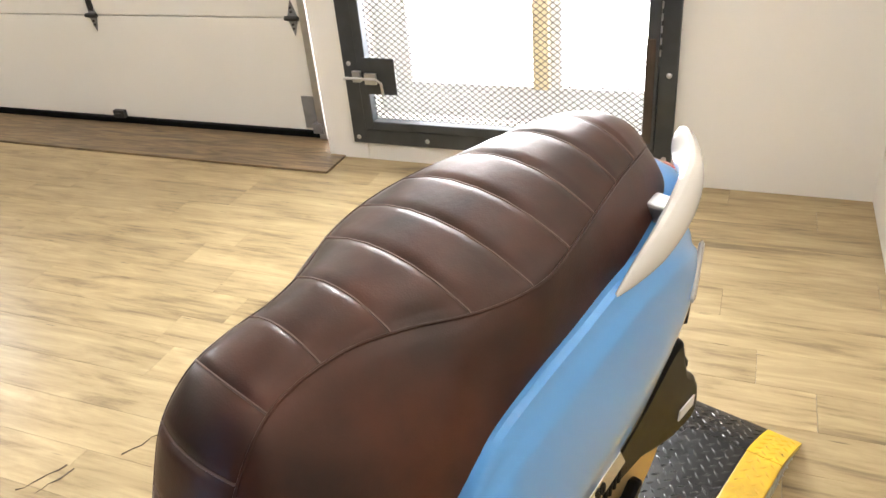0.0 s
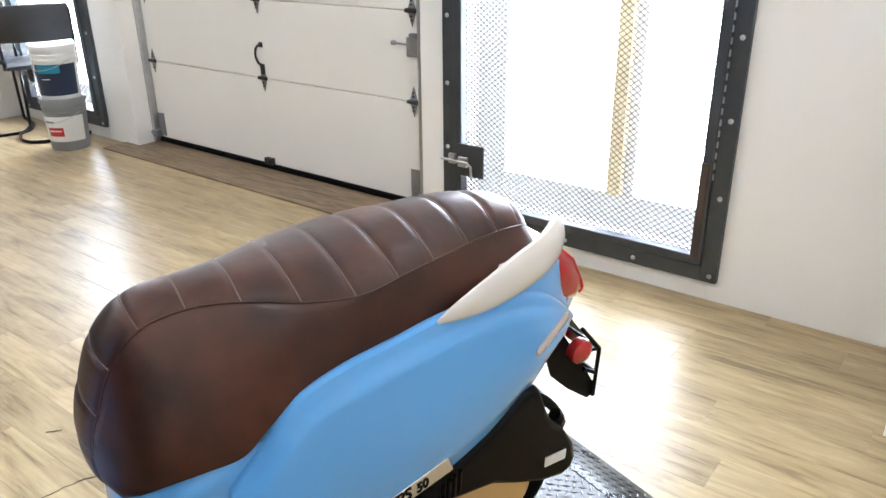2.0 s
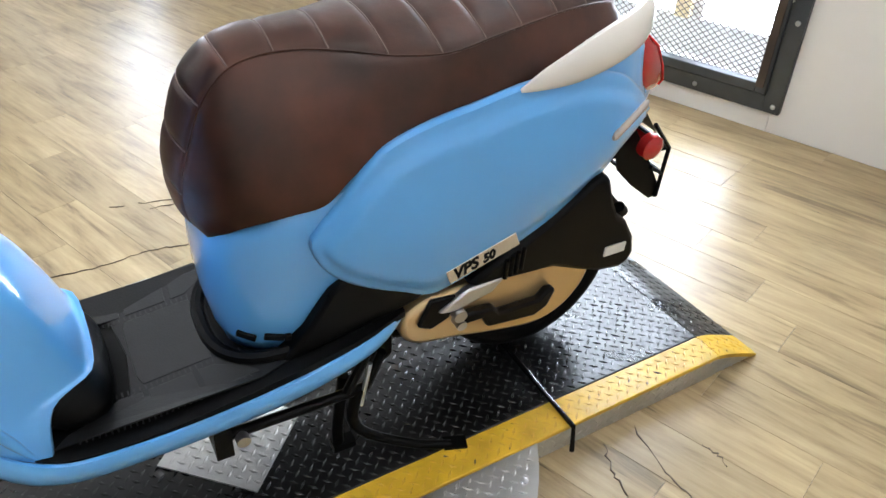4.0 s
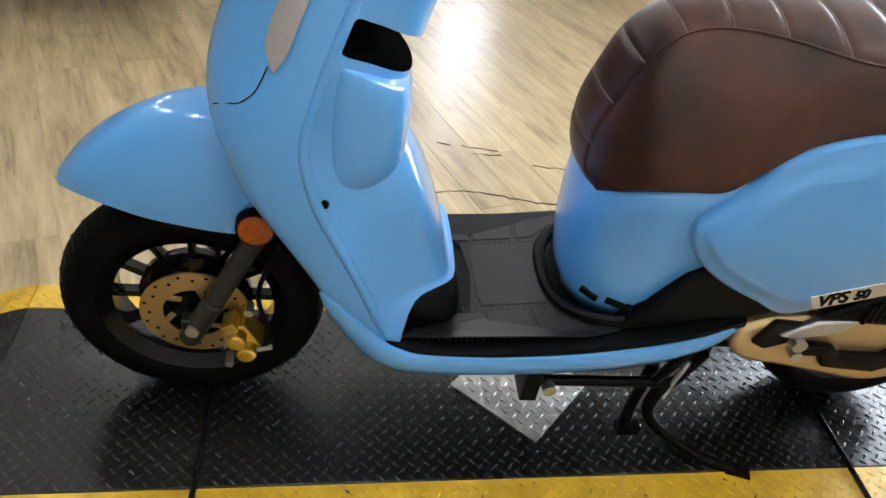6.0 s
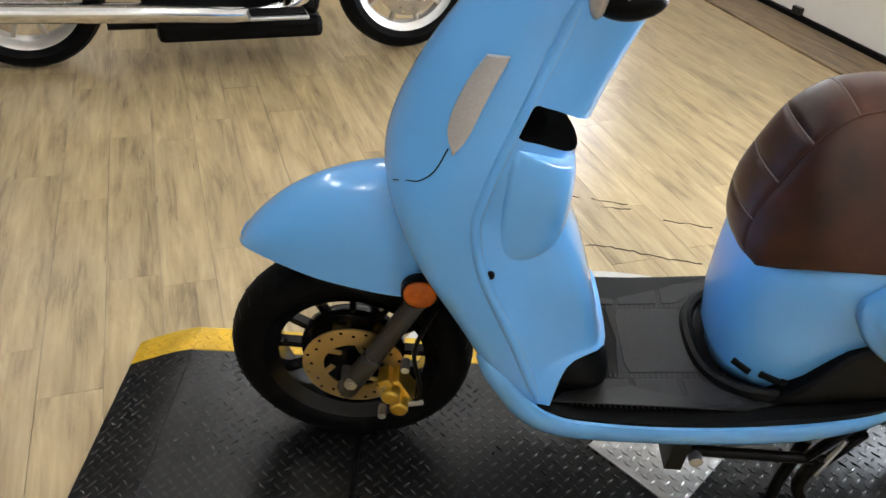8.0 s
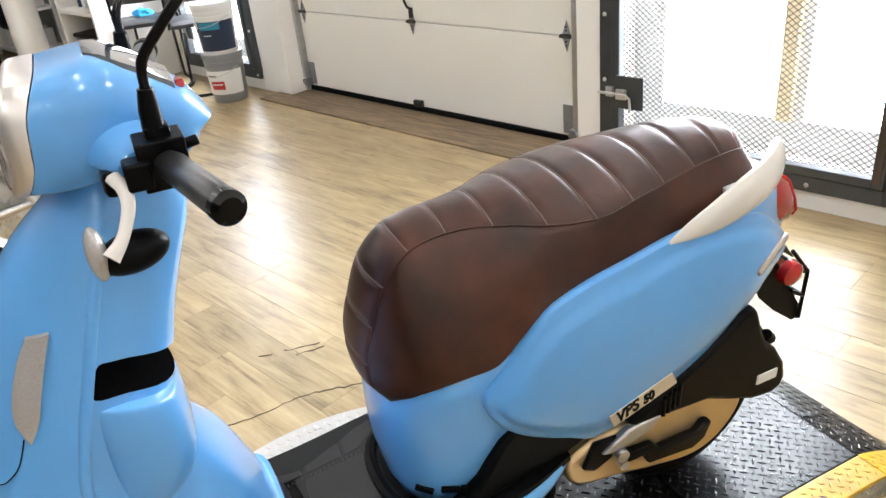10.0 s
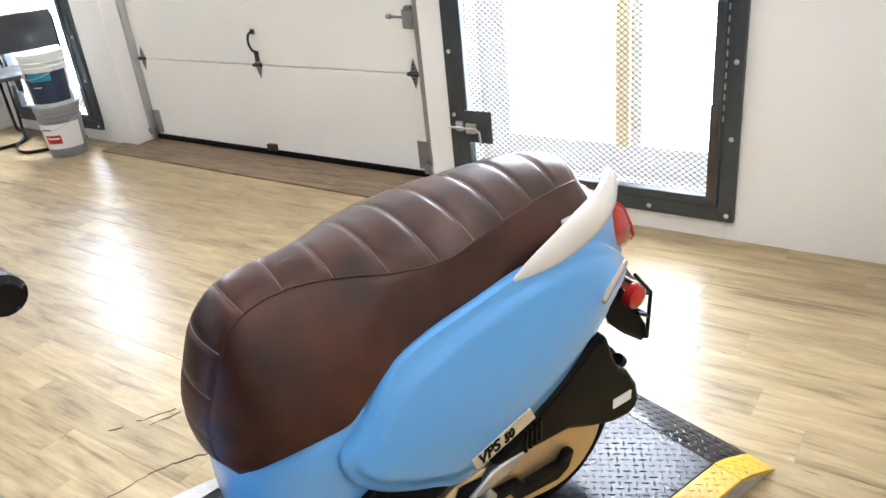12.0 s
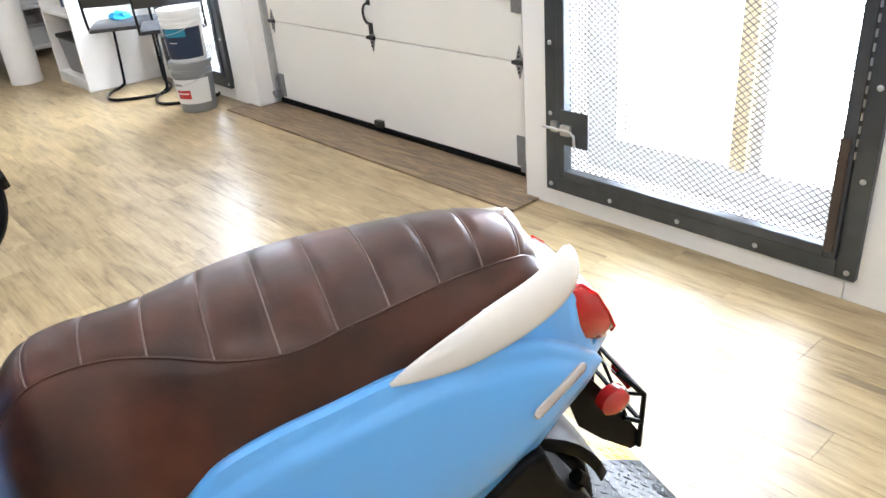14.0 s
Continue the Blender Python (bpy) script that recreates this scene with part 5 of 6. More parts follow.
def stand(root):
    bm = bmesh.new()
    rod(bm, (.60, -.16, .190), (.90, -.165, .195), .011, 10)
    box(bm, .60, .632, -.178, -.12, .150, .225)
    rod(bm, (.86, -.165, .20), (.90, -.17, .295), .010, 8)
    rod(bm, (.90, -.165, .195), (.93, -.17, .285), .010, 8)
    part("frame_rail", bm, BLACK, root, "black stand bracket")
    bm = bmesh.new()
    rod(bm, (.650, -.168, .186), (.650, -.186, .186), .013, 14)
    part("pivot_bolt", bm, STEEL, root, "zinc bolt head")
    bm = bmesh.new()
    tube(bm, [(.885, -.165, .20), (.868, -.170, .125), (.895, -.188, .078), (.985, -.222, .034), (1.06, -.246, .016)], [.014, .013, .011, .010, .010], 10, per=3)
    box(bm, -.028, .022, -.016, .016, -.006, .008, Matrix.Translation((1.072, -.249, .014)) @ pose(0, 0, 0, -4, 0, -20))
    part("side_stand", bm, BLACK, root, "black side stand on the deck")
    bm = bmesh.new()
    tube(bm, [(.905, -.172, .265), (.885, -.175, .16)], .005, 8)
    part("stand_spring", bm, STEEL, root)
    for sg in (-1, 1):
        bm = bmesh.new()
        tube(bm, [(.870, sg * .125, .20), (.845, sg * .150, .10), (.838, sg * .165, .055)], [.013, .012, .012], 10, per=3)
        box(bm, .825, .872, sg * .165 - .013, sg * .165 + .013, .040, .058)
        part("centre_stand_leg", bm, BLACK, root, "folded black centre stand leg")


def engine(root):
    rear = wheel(root, AX_R, False)
    # bronze transmission cover
    out = catmull([(.972, .350), (.975, .300), (1.01, .268), (1.10, .250), (1.19, .228), (1.29, .212), (1.36, .235), (1.405, .290), (1.412, .345), (1.38, .375), (1.27, .388), (1.15, .385), (1.04, .380), (.972, .350)], 5)[:-1]
    bm = bmesh.new()
    prism(bm, [(x, z) for x, z in out], -.170, -.075, I4)
    cvt = part("transmission_cover", bm, GOLD, root, "bronze painted transmission cover", bevel=.014)
    bm = bmesh.new()
    prism(bm, [(1.040, .352), (1.075, .345), (1.157, .367), (1.185, .398), (1.10, .392)], -.188, -.170, I4)
    part("cover_fin", bm, STEEL, cvt, "silver cover fin", bevel=.005)
    # Black block standing proud of the cover's face; nothing is hollowed out.
    bm = bmesh.new()
    prism(bm, [(1.00, .325), (1.025, .385), (1.085, .378), (1.07, .325), (1.03, .308)], -.180, -.169, I4)
    part("cover_recess", bm, BLACK, cvt, bevel=.006)
    bm = bmesh.new()
    prism(bm, [(1.09, .305), (1.14, .305), (1.155, .275), (1.27, .262), (1.30, .278), (1.315, .32), (1.295, .325), (1.275, .303), (1.18, .305), (1.165, .325), (1.10, .332)], -.192, -.170, I4)
    part("kick_starter", bm, BLACK, cvt, "folded black kick start lever", bevel=.006)
    bm = bmesh.new()
    rod(bm, (1.085, -.17, .335), (1.085, -.196, .335), .014, 12)
    rod(bm, (1.09, -.17, .308), (1.09, -.196, .308), .011, 12)
    part("shaft_bolt", bm, STEEL, cvt)
    # engine block behind
    part("engine_block", boxes((1.0, 1.40, -.07, .06, .18, .36)), BLACK, root, smooth=False, bevel=.02)
    # air box
    out = [(1.10, .400), (1.20, .455), (1.29, .51), (1.365, .570), (1.40, .570), (1.425, .505), (1.448, .462), (1.476, .440), (1.505, .395), (1.517, .350), (1.510, .325), (1.485, .314), (1.43, .322), (1.36, .350), (1.30, .378), (1.12, .390)]
    bm = bmesh.new()
    prism(bm, out, -.186, -.07, I4)
    ab = part("air_box", bm, BLACK, root, "ribbed black air filter box", bevel=.016)
    bm = bmesh.new()
    box(bm, 1.428, 1.482, -.1895, -.1865, .366, .390, I4)
    part("sticker", bm, WHITE_LABEL, ab, "small white sticker", smooth=False)
    for k in range(4):
        bm = bmesh.new()
        rod(bm, (1.18 + k * .012, -.188, .395 + k * .004), (1.18 + k * .012, -.188, .44 + k * .006), .005, 8)
        part("bellows_rib", bm, BLACK, ab)
    bm = bmesh.new()
    rod(bm, (1.475, -.15, .455), (1.488, -.15, .44), .014, 10)
    part("drain_cap", bm, BLACK, ab)
    # rear shock
    bm = bmesh.new()
    rod(bm, (1.38, -.115, .38), (1.33, -.105, .62), .014, 12)
    part("shock_absorber", bm, GLOSS_BLACK, root)
    # inner mudguard
    bm = bmesh.new()
    rings = []
    for k in range(15):
        a = radians(20 + k * 9)
        c = Vector((AX_R + .252 * math.cos(a), 0, .228 + .252 * math.sin(a)))
        n = Vector((math.cos(a), 0, math.sin(a)))
        rings.append([c + Vector((0, l, 0)) + n * (.0 if abs(l) < .06 else -.02) for l in (-.066, -.055, 0, .055, .066)])
    loft(bm, rings, closed=False)
    ob = part("inner_mudguard", bm, BLACK, root)
    md = ob.modifiers.new("thick", "SOLIDIFY")
    md.thickness = .004
    # silencer on the far side
    bm = bmesh.new()
    tube(bm, [(1.02, .11, .18), (1.12, .135, .20), (1.20, .14, .22), (1.56, .15, .30), (1.58, .15, .304)], [.016, .03, .05, .055, .03], 18)
    part("silencer", bm, GLOSS_BLACK, root)


def tail(root):
    # top cowl behind and beside the seat
    bm = bmesh.new()
    rows = [(1.10, .158, .790, .75), (1.18, .156, .808, .76), (1.28, .150, .818, .77), (1.36, .144, .818, .74), (1.43, .130, .814, .69), (1.470, .114, .808, .66), (1.490, .106, .796, .64), (1.508, .100, .745, .628), (1.535, .090, .690, .622)]
    rings = []
    for x, w, z, zb in catmull(rows, 4):
        rings.append(mirrored([(x, 0, z + .010), (x, w * .5, z + .008), (x, w * .80, z + .002), (x, w * .93, z - .010), (x, w * 1.02, z * .5 + zb * .5), (x, w * 1.04, zb), (x, 0, zb)]))
    loft(bm, rings)
    part("tail_cowl", bm, BLUE, root, "sky blue tail cowl")
    bm = bmesh.new()
    rings = []
    for z, xf, xr, w in ((.803, 1.480, 1.494, .074), (.797, 1.481, 1.512, .092), (.775, 1.484, 1.537, .100), (.730, 1.496, 1.562, .100), (.697, 1.512, 1.578, .095), (.680, 1.536, 1.580, .084), (.672, 1.545, 1.570, .078)):
        rings.append([(xf, -w, z), (xf + (xr - xf) * .55, -w * 1.0, z), (xr - .004, -w * .90, z), (xr, -w * .80, z), (xr + .004, 0, z), (xr, w * .80, z), (xr - .004, w * .90, z), (xf + (xr - xf) * .55, w * 1.0, z), (xf, w, z)])
    loft(bm, rings)
    lamp_lens = part("tail_lamp", bm, RED, root, "red wrap-round tail lamp lens", bevel=.003)
    for sg in (-1, 1):
        edge = [(r[2][0] + .001, sg * (abs(r[2][1]) + .0005), r[2][2]) for r in rings[1:-1]]
        part("lens_rib", tube(bmesh.new(), edge, .0022, 6), LAMP_RED, lamp_lens, "bright red moulded rib")
    # lower tail shell closing under the lamp
    bm = bmesh.new()
    rows = [(1.40, .13, .60, .545), (1.48, .108, .640, .575), (1.54, .080, .665, .610), (1.585, .050, .665, .630)]
    rings = []
    for x, w, zt, zb in catmull(rows, 3):
        rings.append(mirrored([(x, 0, zt), (x, w, zt), (x, w * 1.02, (zt + zb) / 2), (x, w * .8, zb), (x, 0, zb)]))
    loft(bm, rings)
    part("tail_shell", bm, BLUE, root)
    # grab rail
    for sg, low in ((-1, 0), (1, .052)):
        pts = [(1.165, .175, .788), (1.205, .178, .801), (1.265, .178, .816), (1.33, .170, .832), (1.39, .154, .842), (1.435, .130, .845), (1.468, .105, .846), (1.480, .094, .846)]
        rr = [.004, .018, .031, .038, .039, .040, .039, .035]
        part("grab_rail", tube(bmesh.new(), [(x, sg * y, z - low * (1 - k / 7) - low * .4) for k, (x, y, z) in enumerate(pts)], rr, 14, flat=.45, per=6), PEARL, root, "pearl white passenger grab rail", bevel=.003)
    for sg in (-1, 1):
        part("rail_bracket", boxes((1.32, 1.36, min(sg * .12, sg * .152), max(sg * .12, sg * .152), .805, .832)), STEEL, root, smooth=False, bevel=.004)
    # small side reflectors
    for sg in (-1, 1):
        bm = bmesh.new()
        a, b = Vector((1.374, sg * .192, .664)), Vector((1.480, sg * .152, .697))
        tube(bm, [a, a.lerp(b, .06), a.lerp(b, .94), b], [.006, .011, .011, .006], 10, flat=.5)
        part("side_marker", bm, CLEAR, root, "narrow clear side marker")
    # plate bracket
    for sg in (-1, 1):
        bm = bmesh.new()
        prism(bm, [(1.500, .548), (1.525, .600), (1.545, .585), (1.600, .505), (1.648, .430), (1.650, .392), (1.636, .388), (1.570, .440), (1.52, .490)], 0, .004, Matrix.Translation((0, sg * .080, 0)))
        part("bracket_side", bm, BLACK, root, "black mudguard bracket", smooth=False)
    bm = bmesh.new()
    loft(bm, [[(1.556, y, .628) for y in (-.08, .08)], [(1.605, y, .565) for y in (-.08, .08)]], closed=False)
    for a, b in (((1.59, .59), (1.65, .52)), ((1.65, .52), (1.65, .395)), ((1.61, .48), (1.65, .455))):
        for y in (-.085, .085):
            rod(bm, (a[0], y, a[1]), (b[0], y, b[1]), .005, 6)
        rod(bm, (b[0], -.085, b[1]), (b[0], .085, b[1]), .005, 6)
    rod(bm, (1.65, -.085, .52), (1.65, .085, .395), .004, 6)
    rod(bm, (1.65, .085, .52), (1.65, -.085, .395), .004, 6)
    part("plate_frame", bm, BLACK, root, "black number plate frame, empty")
    for sg in (-1, 1):
        m = Matrix.Translation((1.570, sg * .105, .553)) @ pose(0, 0, 0, 90 * (1 if sg < 0 else -1), 0, 0)
        bm = bmesh.new()
        spin(bm, [(0, .018), (.018, .016), (.027, .010), (.029, 0), (.029, -.01), (0, -.01)], 26, m)
        part("red_reflector", bm, RED, root, "round red side reflector")
    part("rear_reflector", boxes((1.654, 1.662, -.03, .03, .485, .515)), RED, root, smooth=False, bevel=.003)


def badge(root):
    a, b = Vector((1.044, -.2065, .447)), Vector((1.186, -.2035, .494))
    d = (b - a)
    ang = math.degrees(math.atan2(d.z, d.x))
    m = Matrix.Translation(a) @ pose(0, 0, 0, 0, -ang, 0) @ pose(0, 0, 0, -14, 0, 0)
    bm = bmesh.new()
    box(bm, 0, d.length, -.004, .0, -.002, .026, m)
    plate = part("badge", bm, CHROME, root, "chrome model badge with dark lettering", smooth=False, bevel=.002)
    for body, size, dx in (("VPS", .029, .008), ("50", .022, .071)):
        cu = bpy.data.curves.new("badge_text", "FONT")
        cu.body, cu.size, cu.extrude, cu.shear, cu.offset = body, size, .0008, .35, .0009
        cu.materials.append(BLACK)
        mt = m @ Matrix.Translation((dx, -.0045, .003)) @ pose(0, 0, 0, 90, 0, 0) @ Matrix.Diagonal((1.15, 1, 1, 1))
        t = new("badge_text", cu)
        bpy.context.view_layer.update()
        me = bpy.data.meshes.new_from_object(t.evaluated_get(bpy.context.evaluated_depsgraph_get()))
        bpy.data.objects.remove(t)
        ob = new("badge_text", me)
        ob.matrix_basis = mt
        ob.parent = plate


def scooter():
    root = thing("scooter", SCOOT, "sky blue motor scooter with brown ribbed seat on its side stand", "scooter")
    seat(root)
    for sg in (-1, 1):
        panel(root, sg)
        turn_lamp(root, sg)
    skirt(root)
    front_body(root)
    fender(root)
    front_end(root)
    headset(root)
    floorboard(root)
    stand(root)
    engine(root)
    tail(root)
    badge(root)
    return root


scooter()

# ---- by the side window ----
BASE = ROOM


def bucket(z, x, y, white, turn):
    name = "paint_bucket"
    lab = "white paint bucket with a dark blue label, stacked on another" if white else "grey paint bucket with a white and red label on the floor"
    root = thing(name, pose(x, y, z, 0, 0, turn), lab, "bucket", group="stacked paint buckets")
    h = .36
    prof = [(0, 0), (.128, 0), (.131, .006), (.146, .27), (.152, .275), (.152, .285), (.147, .287), (.148, .305), (.154, .309), (.154, .318), (.149, .32), (.150, h - .012), (.156, h - .01), (.156, h), (0, h)]
    part("body", spin(bmesh.new(), prof, 40), BUCKET_W if white else BUCKET_G, root)
    part("lid", spin(bmesh.new(), [(0, .012), (.13, .012), (.136, .018), (.158, .018), (.16, .010), (.160, -.012), (.155, -.012)], 40, Matrix.Translation((0, 0, h))), BUCKET_W if white else BUCKET_G, root)

    def wrap(a0, a1, z0, z1, mat, nm, off=.0012):
        bm = bmesh.new()
        rings = []
        for k in range(37):
            a = radians(a0 + (a1 - a0) * k / 36)
            ring = []
            for zz in (z0, z1):
                r = .131 + (.146 - .131) * (zz - .006) / .264 + off * 1.6 + .0004
                ring.append((r * math.cos(a), r * math.sin(a), zz))
            rings.append(ring)
        loft(bm, rings, closed=False)
        return part(nm, bm, mat, root)
    if white:
        wrap(-150, 20, .03, .25, NAVY, "label", .0010)
        wrap(-95, -30, .19, .245, TEAL, "label_band", .0016)
        wrap(-140, -110, .05, .17, WHITE_LABEL, "label_patch", .0016)
        wrap(-85, -60, .145, .152, WHITE_LABEL, "label_line", .0018)
        wrap(-150, -105, .2, .248, WHITE_LABEL, "label_corner", .0016)
    else:
        wrap(-170, 10, .07, .255, WHITE_LABEL, "label", .0010)
        wrap(-100, -52, .11, .175, LABEL_RED, "label_block", .0016)
        wrap(-96, -58, .145, .155, WHITE_LABEL, "label_line", .0020)
        wrap(-108, -75, .205, .222, GREYP, "label_line", .0016)
    # wire bail
    bm = bmesh.new()
    tube(bm, [(.152 * math.cos(a), -.152 * math.sin(a) * 1.02, .28 - .07 * math.sin(a)) for a in (math.pi * k / 14 for k in range(15))], .0025, 6)
    part("bail", bm, STEEL, root)
    return root


bucket(0.0, -4.72, 2.26, False, 12)
bucket(0.374, -4.725, 2.262, True, 12)


def chair(x, y, turn, cloth=False):
    root = thing("cantilever_chair", pose(x, y, 0, 0, 0, turn) @ Matrix.Diagonal((1, 1.1, 1.13, 1)), "black cantilever chair with tubular steel frame and padded seat", "chair", group="chairs by the window")
    w = .25
    loop = [(-w, .20, .86), (-w, .17, .60), (-w, .13, .493), (-w, .06, .473), (-w * .82, -.19, .473), (-w * .66, -.235, .458), (-w * .62, -.245, .43), (-w * .66, -.20, .06), (-w * .70, -.18, .025), (-w * .82, -.13, .012), (-w * .98, -.03, .012), (-w, .10, .012), (-w * .9, .20, .012), (-w * .6, .265, .012), (0, .285, .012)]
    full = loop + [(-a, b, c) for a, b, c in loop[-2::-1]]
    part("frame", tube(bmesh.new(), full, .0115, 10, per=3), GLOSS_BLACK, root, "black tubular cantilever frame")
    bm = bmesh.new()
    rings = []
    for yy, zz, t in ((-.235, .480, .012), (-.21, .493, .022), (-.1, .500, .024), (.05, .500, .024), (.15, .496, .020), (.18, .488, .012)):
        rings.append([(-.235, yy, zz - t), (-.245, yy, zz), (-.23, yy, zz + t), (0, yy, zz + t * 1.15), (.23, yy, zz + t), (.245, yy, zz), (.235, yy, zz - t), (0, yy, zz - t)])
    loft(bm, rings)
    part("seat", bm, CHAIRV, root, "padded dark vinyl seat")
    bm = bmesh.new()
    rings = []
    for zz, yy, t in ((.650, .168, .010), (.662, .169, .018), (.76, .181, .020), (.872, .195, .018), (.885, .198, .010)):
        rings.append([(-.245, yy - t, zz), (-.25, yy, zz), (-.245, yy + t, zz), (0, yy + t * 1.1 + .02, zz), (.245, yy + t, zz), (.25, yy, zz), (.245, yy - t, zz), (0, yy - t + .02, zz)])
    loft(bm, rings)
    part("backrest", bm, CHAIRV, root, "curved dark vinyl backrest")
    return root


chair(-5.72, 2.20, -120)
chair(-5.22, 2.40, -114)
bm = bmesh.new()
bmesh.ops.create_icosphere(bm, subdivisions=3, radius=1)
rn = random.Random(3)
for v in bm.verts:
    k = 1 + .35 * noise.noise(v.co * 1.7) + .2 * noise.noise(v.co * 4)
    v.co = Vector((v.co.x * .10 * k, v.co.y * .075 * k, max(-.2, v.co.z) * .05 * k))
rag = part("cleaning_rag", bm, CLOTH)
rag.matrix_basis = BASE @ pose(-5.78, 2.20, .612)
tagged(rag, "crumpled bright blue cloth lying on the chair seat", "cloth")


def shelf_unit():
    root = thing("shelf_unit", pose(-6.85, 1.885, 0), "white built-in shelf unit with open compartments", "shelf")
    w, d, h = .78, .66, 2.3
    for b in ((0, .035, 0, d, 0, h), (w - .035, w, 0, d, 0, h)):
        part("side", boxes(b), WALL, root, smooth=False, bevel=.003)
    for z in (.0, .62, 1.12, 1.62, 2.265):
        part("shelf_board", boxes((.035, w - .035, 0.0, d, z + (.05 if z == 0 else 0), z + (.10 if z == 0 else .035))), WALL, root, smooth=False, bevel=.003)
    part("plinth", boxes((.035, w - .035, .02, .04, 0, .05)), WALL, root, smooth=False)
    part("back", boxes((.035, w - .035, d - .01, d, .10, h)), WALL, root, smooth=False)
    return root


shelf_unit()
crate = thing("storage_crate", pose(-6.45, 2.12, .101), "dark grey plastic crate on the bottom shelf", "crate")
bm = bmesh.new()
loft(bm, [[(-.24, -.17, 0), (.24, -.17, 0), (.24, .17, 0), (-.24, .17, 0)], [(-.27, -.2, .30), (.27, -.2, .30), (.27, .2, .30), (-.27, .2, .30)]])
part("body", bm, GREYP, crate, smooth=False, bevel=.02)
part("lid", boxes((-.28, .28, -.21, .21, .301, .34)), BLACK, crate, smooth=False, bevel=.012)
for k, (dx, r, h, mt) in enumerate(((.16, .035, .20, NAVY), (.27, .04, .26, BUCKET_W), (.37, .03, .16, TEAL), (.47, .045, .22, BLACK), (.60, .04, .19, LABEL_RED))):
    b = part("bottle", spin(bmesh.new(), [(0, 0), (r, 0), (r, h * .7), (r * .5, h * .82), (r * .4, h), (0, h)], 18), mt)
    b.matrix_basis = BASE @ pose(-6.82 + dx, 2.05, .655)
    tagged(b, "small plastic bottle standing on the shelf", "bottle", group="bottles on the shelf")
post = part("round_post", spin(bmesh.new(), [(0, 0), (.14, 0), (.145, .02), (.14, .04), (.135, 2.4), (0, 2.4)], 32), WALL)
post.matrix_basis = BASE @ pose(-7.12, 1.66, 0)
tagged(post, "pale round post standing beside the shelves", "post")


def white_racks():
    for k in range(2):
        root = thing("parts_rack", pose(-9.3 - k * 1.1, 2.15, 0), "white storage rack filled with pale boxes against the wall", "rack", group="parts racks")
        for x in (0, 1.0):
            for y in (-.2, .2):
                part("upright", boxes((x - .02, x + .02, y - .02, y + .02, 0, 1.9)), BUCKET_W, root, smooth=False)
        for z in (.08, .5, .92, 1.34, 1.76):
            part("rack_shelf", boxes((-.02, 1.02, -.22, .22, z, z + .03)), BUCKET_W, root, smooth=False)
        rn = random.Random(k)
        for z in (.11, .53, .95, 1.37):
            x = .04
            while x < .85:
                w = rn.uniform(.12, .22)
                h = rn.uniform(.14, .3)
                b = part("carton", boxes((x, x + w - .012, -.18, .16, 0, h)), rn.choice((BUCKET_W, WHITE_LABEL, GREYP)), None, smooth=False, bevel=.004)
                b.matrix_basis = BASE @ pose(-9.3 - k * 1.1, 2.15, z + .001)
                tagged(b, "pale cardboard carton stored on the rack", "box", group="cartons on the racks")
                x += w


white_racks()

# ---- parked motorcycles ----


def bike_wheel(root, x, r, w, rim, nspoke, mat, disc=True):
    m = Matrix.Translation((x, 0, r)) @ pose(0, 0, 0, 90, 0, 0)
    ri = r * .72
    tyre = part("wheel", spin(bmesh.new(), [(ri, -w * .7), (r * .82, -w), (r * .93, -w * .85), (r * .985, -w * .45), (r, 0), (r * .985, w * .45), (r * .93, w * .85), (r * .82, w), (ri, w * .7)], 48, m, closed=True), RUBBER, root, "black motorcycle tyre")
    rimo = part("rim", spin(bmesh.new(), [(ri, -w * .72), (ri * 1.03, -w * .75), (ri * .94, -w * .5), (ri * .92, 0), (ri * .94, w * .5), (ri * 1.03, w * .75), (ri, w * .72), (ri * .88, w * .4), (ri * .87, 0), (ri * .88, -w * .4)], 48, m, closed=True), mat, tyre)
    part("hub", spin(bmesh.new(), [(0, -w), (.05, -w), (.055, 0), (.05, w), (0, w)], 20, m), mat, tyre)
    for k in range(nspoke):
        bm = bmesh.new()
        box(bm, .04, ri * .92, -.009, .009, -.016, .016, m @ pose(0, 0, 0, 0, 0, 360 * k / nspoke))
        part("spoke", bm, mat, rimo, smooth=False, bevel=.004)
    if disc:
        for sg in (-1, 1):
            mm = Matrix.Translation((x, sg * (w + .012), r)) @ pose(0, 0, 0, 90, 0, 0)
            d = part("brake_disc", spin(bmesh.new(), [(.092, -.002), (.164, -.002), (.164, .002), (.092, .002)], 48, mm, closed=True), DISCG, root, "drilled steel brake disc")
            cut = bmesh.new()
            for k in range(36):
                a = 2 * math.pi * k / 36
                rr = .106 + .021 * (k % 3)
                spin(cut, [(0, -.01), (.0062, -.01), (.0062, .01), (0, .01)], 8, mm @ Matrix.Translation((rr * math.cos(a), rr * math.sin(a), 0)))
            carve(d, cut, GLOSS_BLACK)
            part("disc_carrier", spin(bmesh.new(), [(.04, -.004), (.094, -.004), (.094, .004), (.04, .004)], 30, mm, closed=True), mat, d)
    return tyre


DISCG = material("disc_steel", (.48, .45, .40), .3, .9, .12, 40)
CAST = material("cast_alloy", (.62, .60, .57), .3, .8, .1, 20)


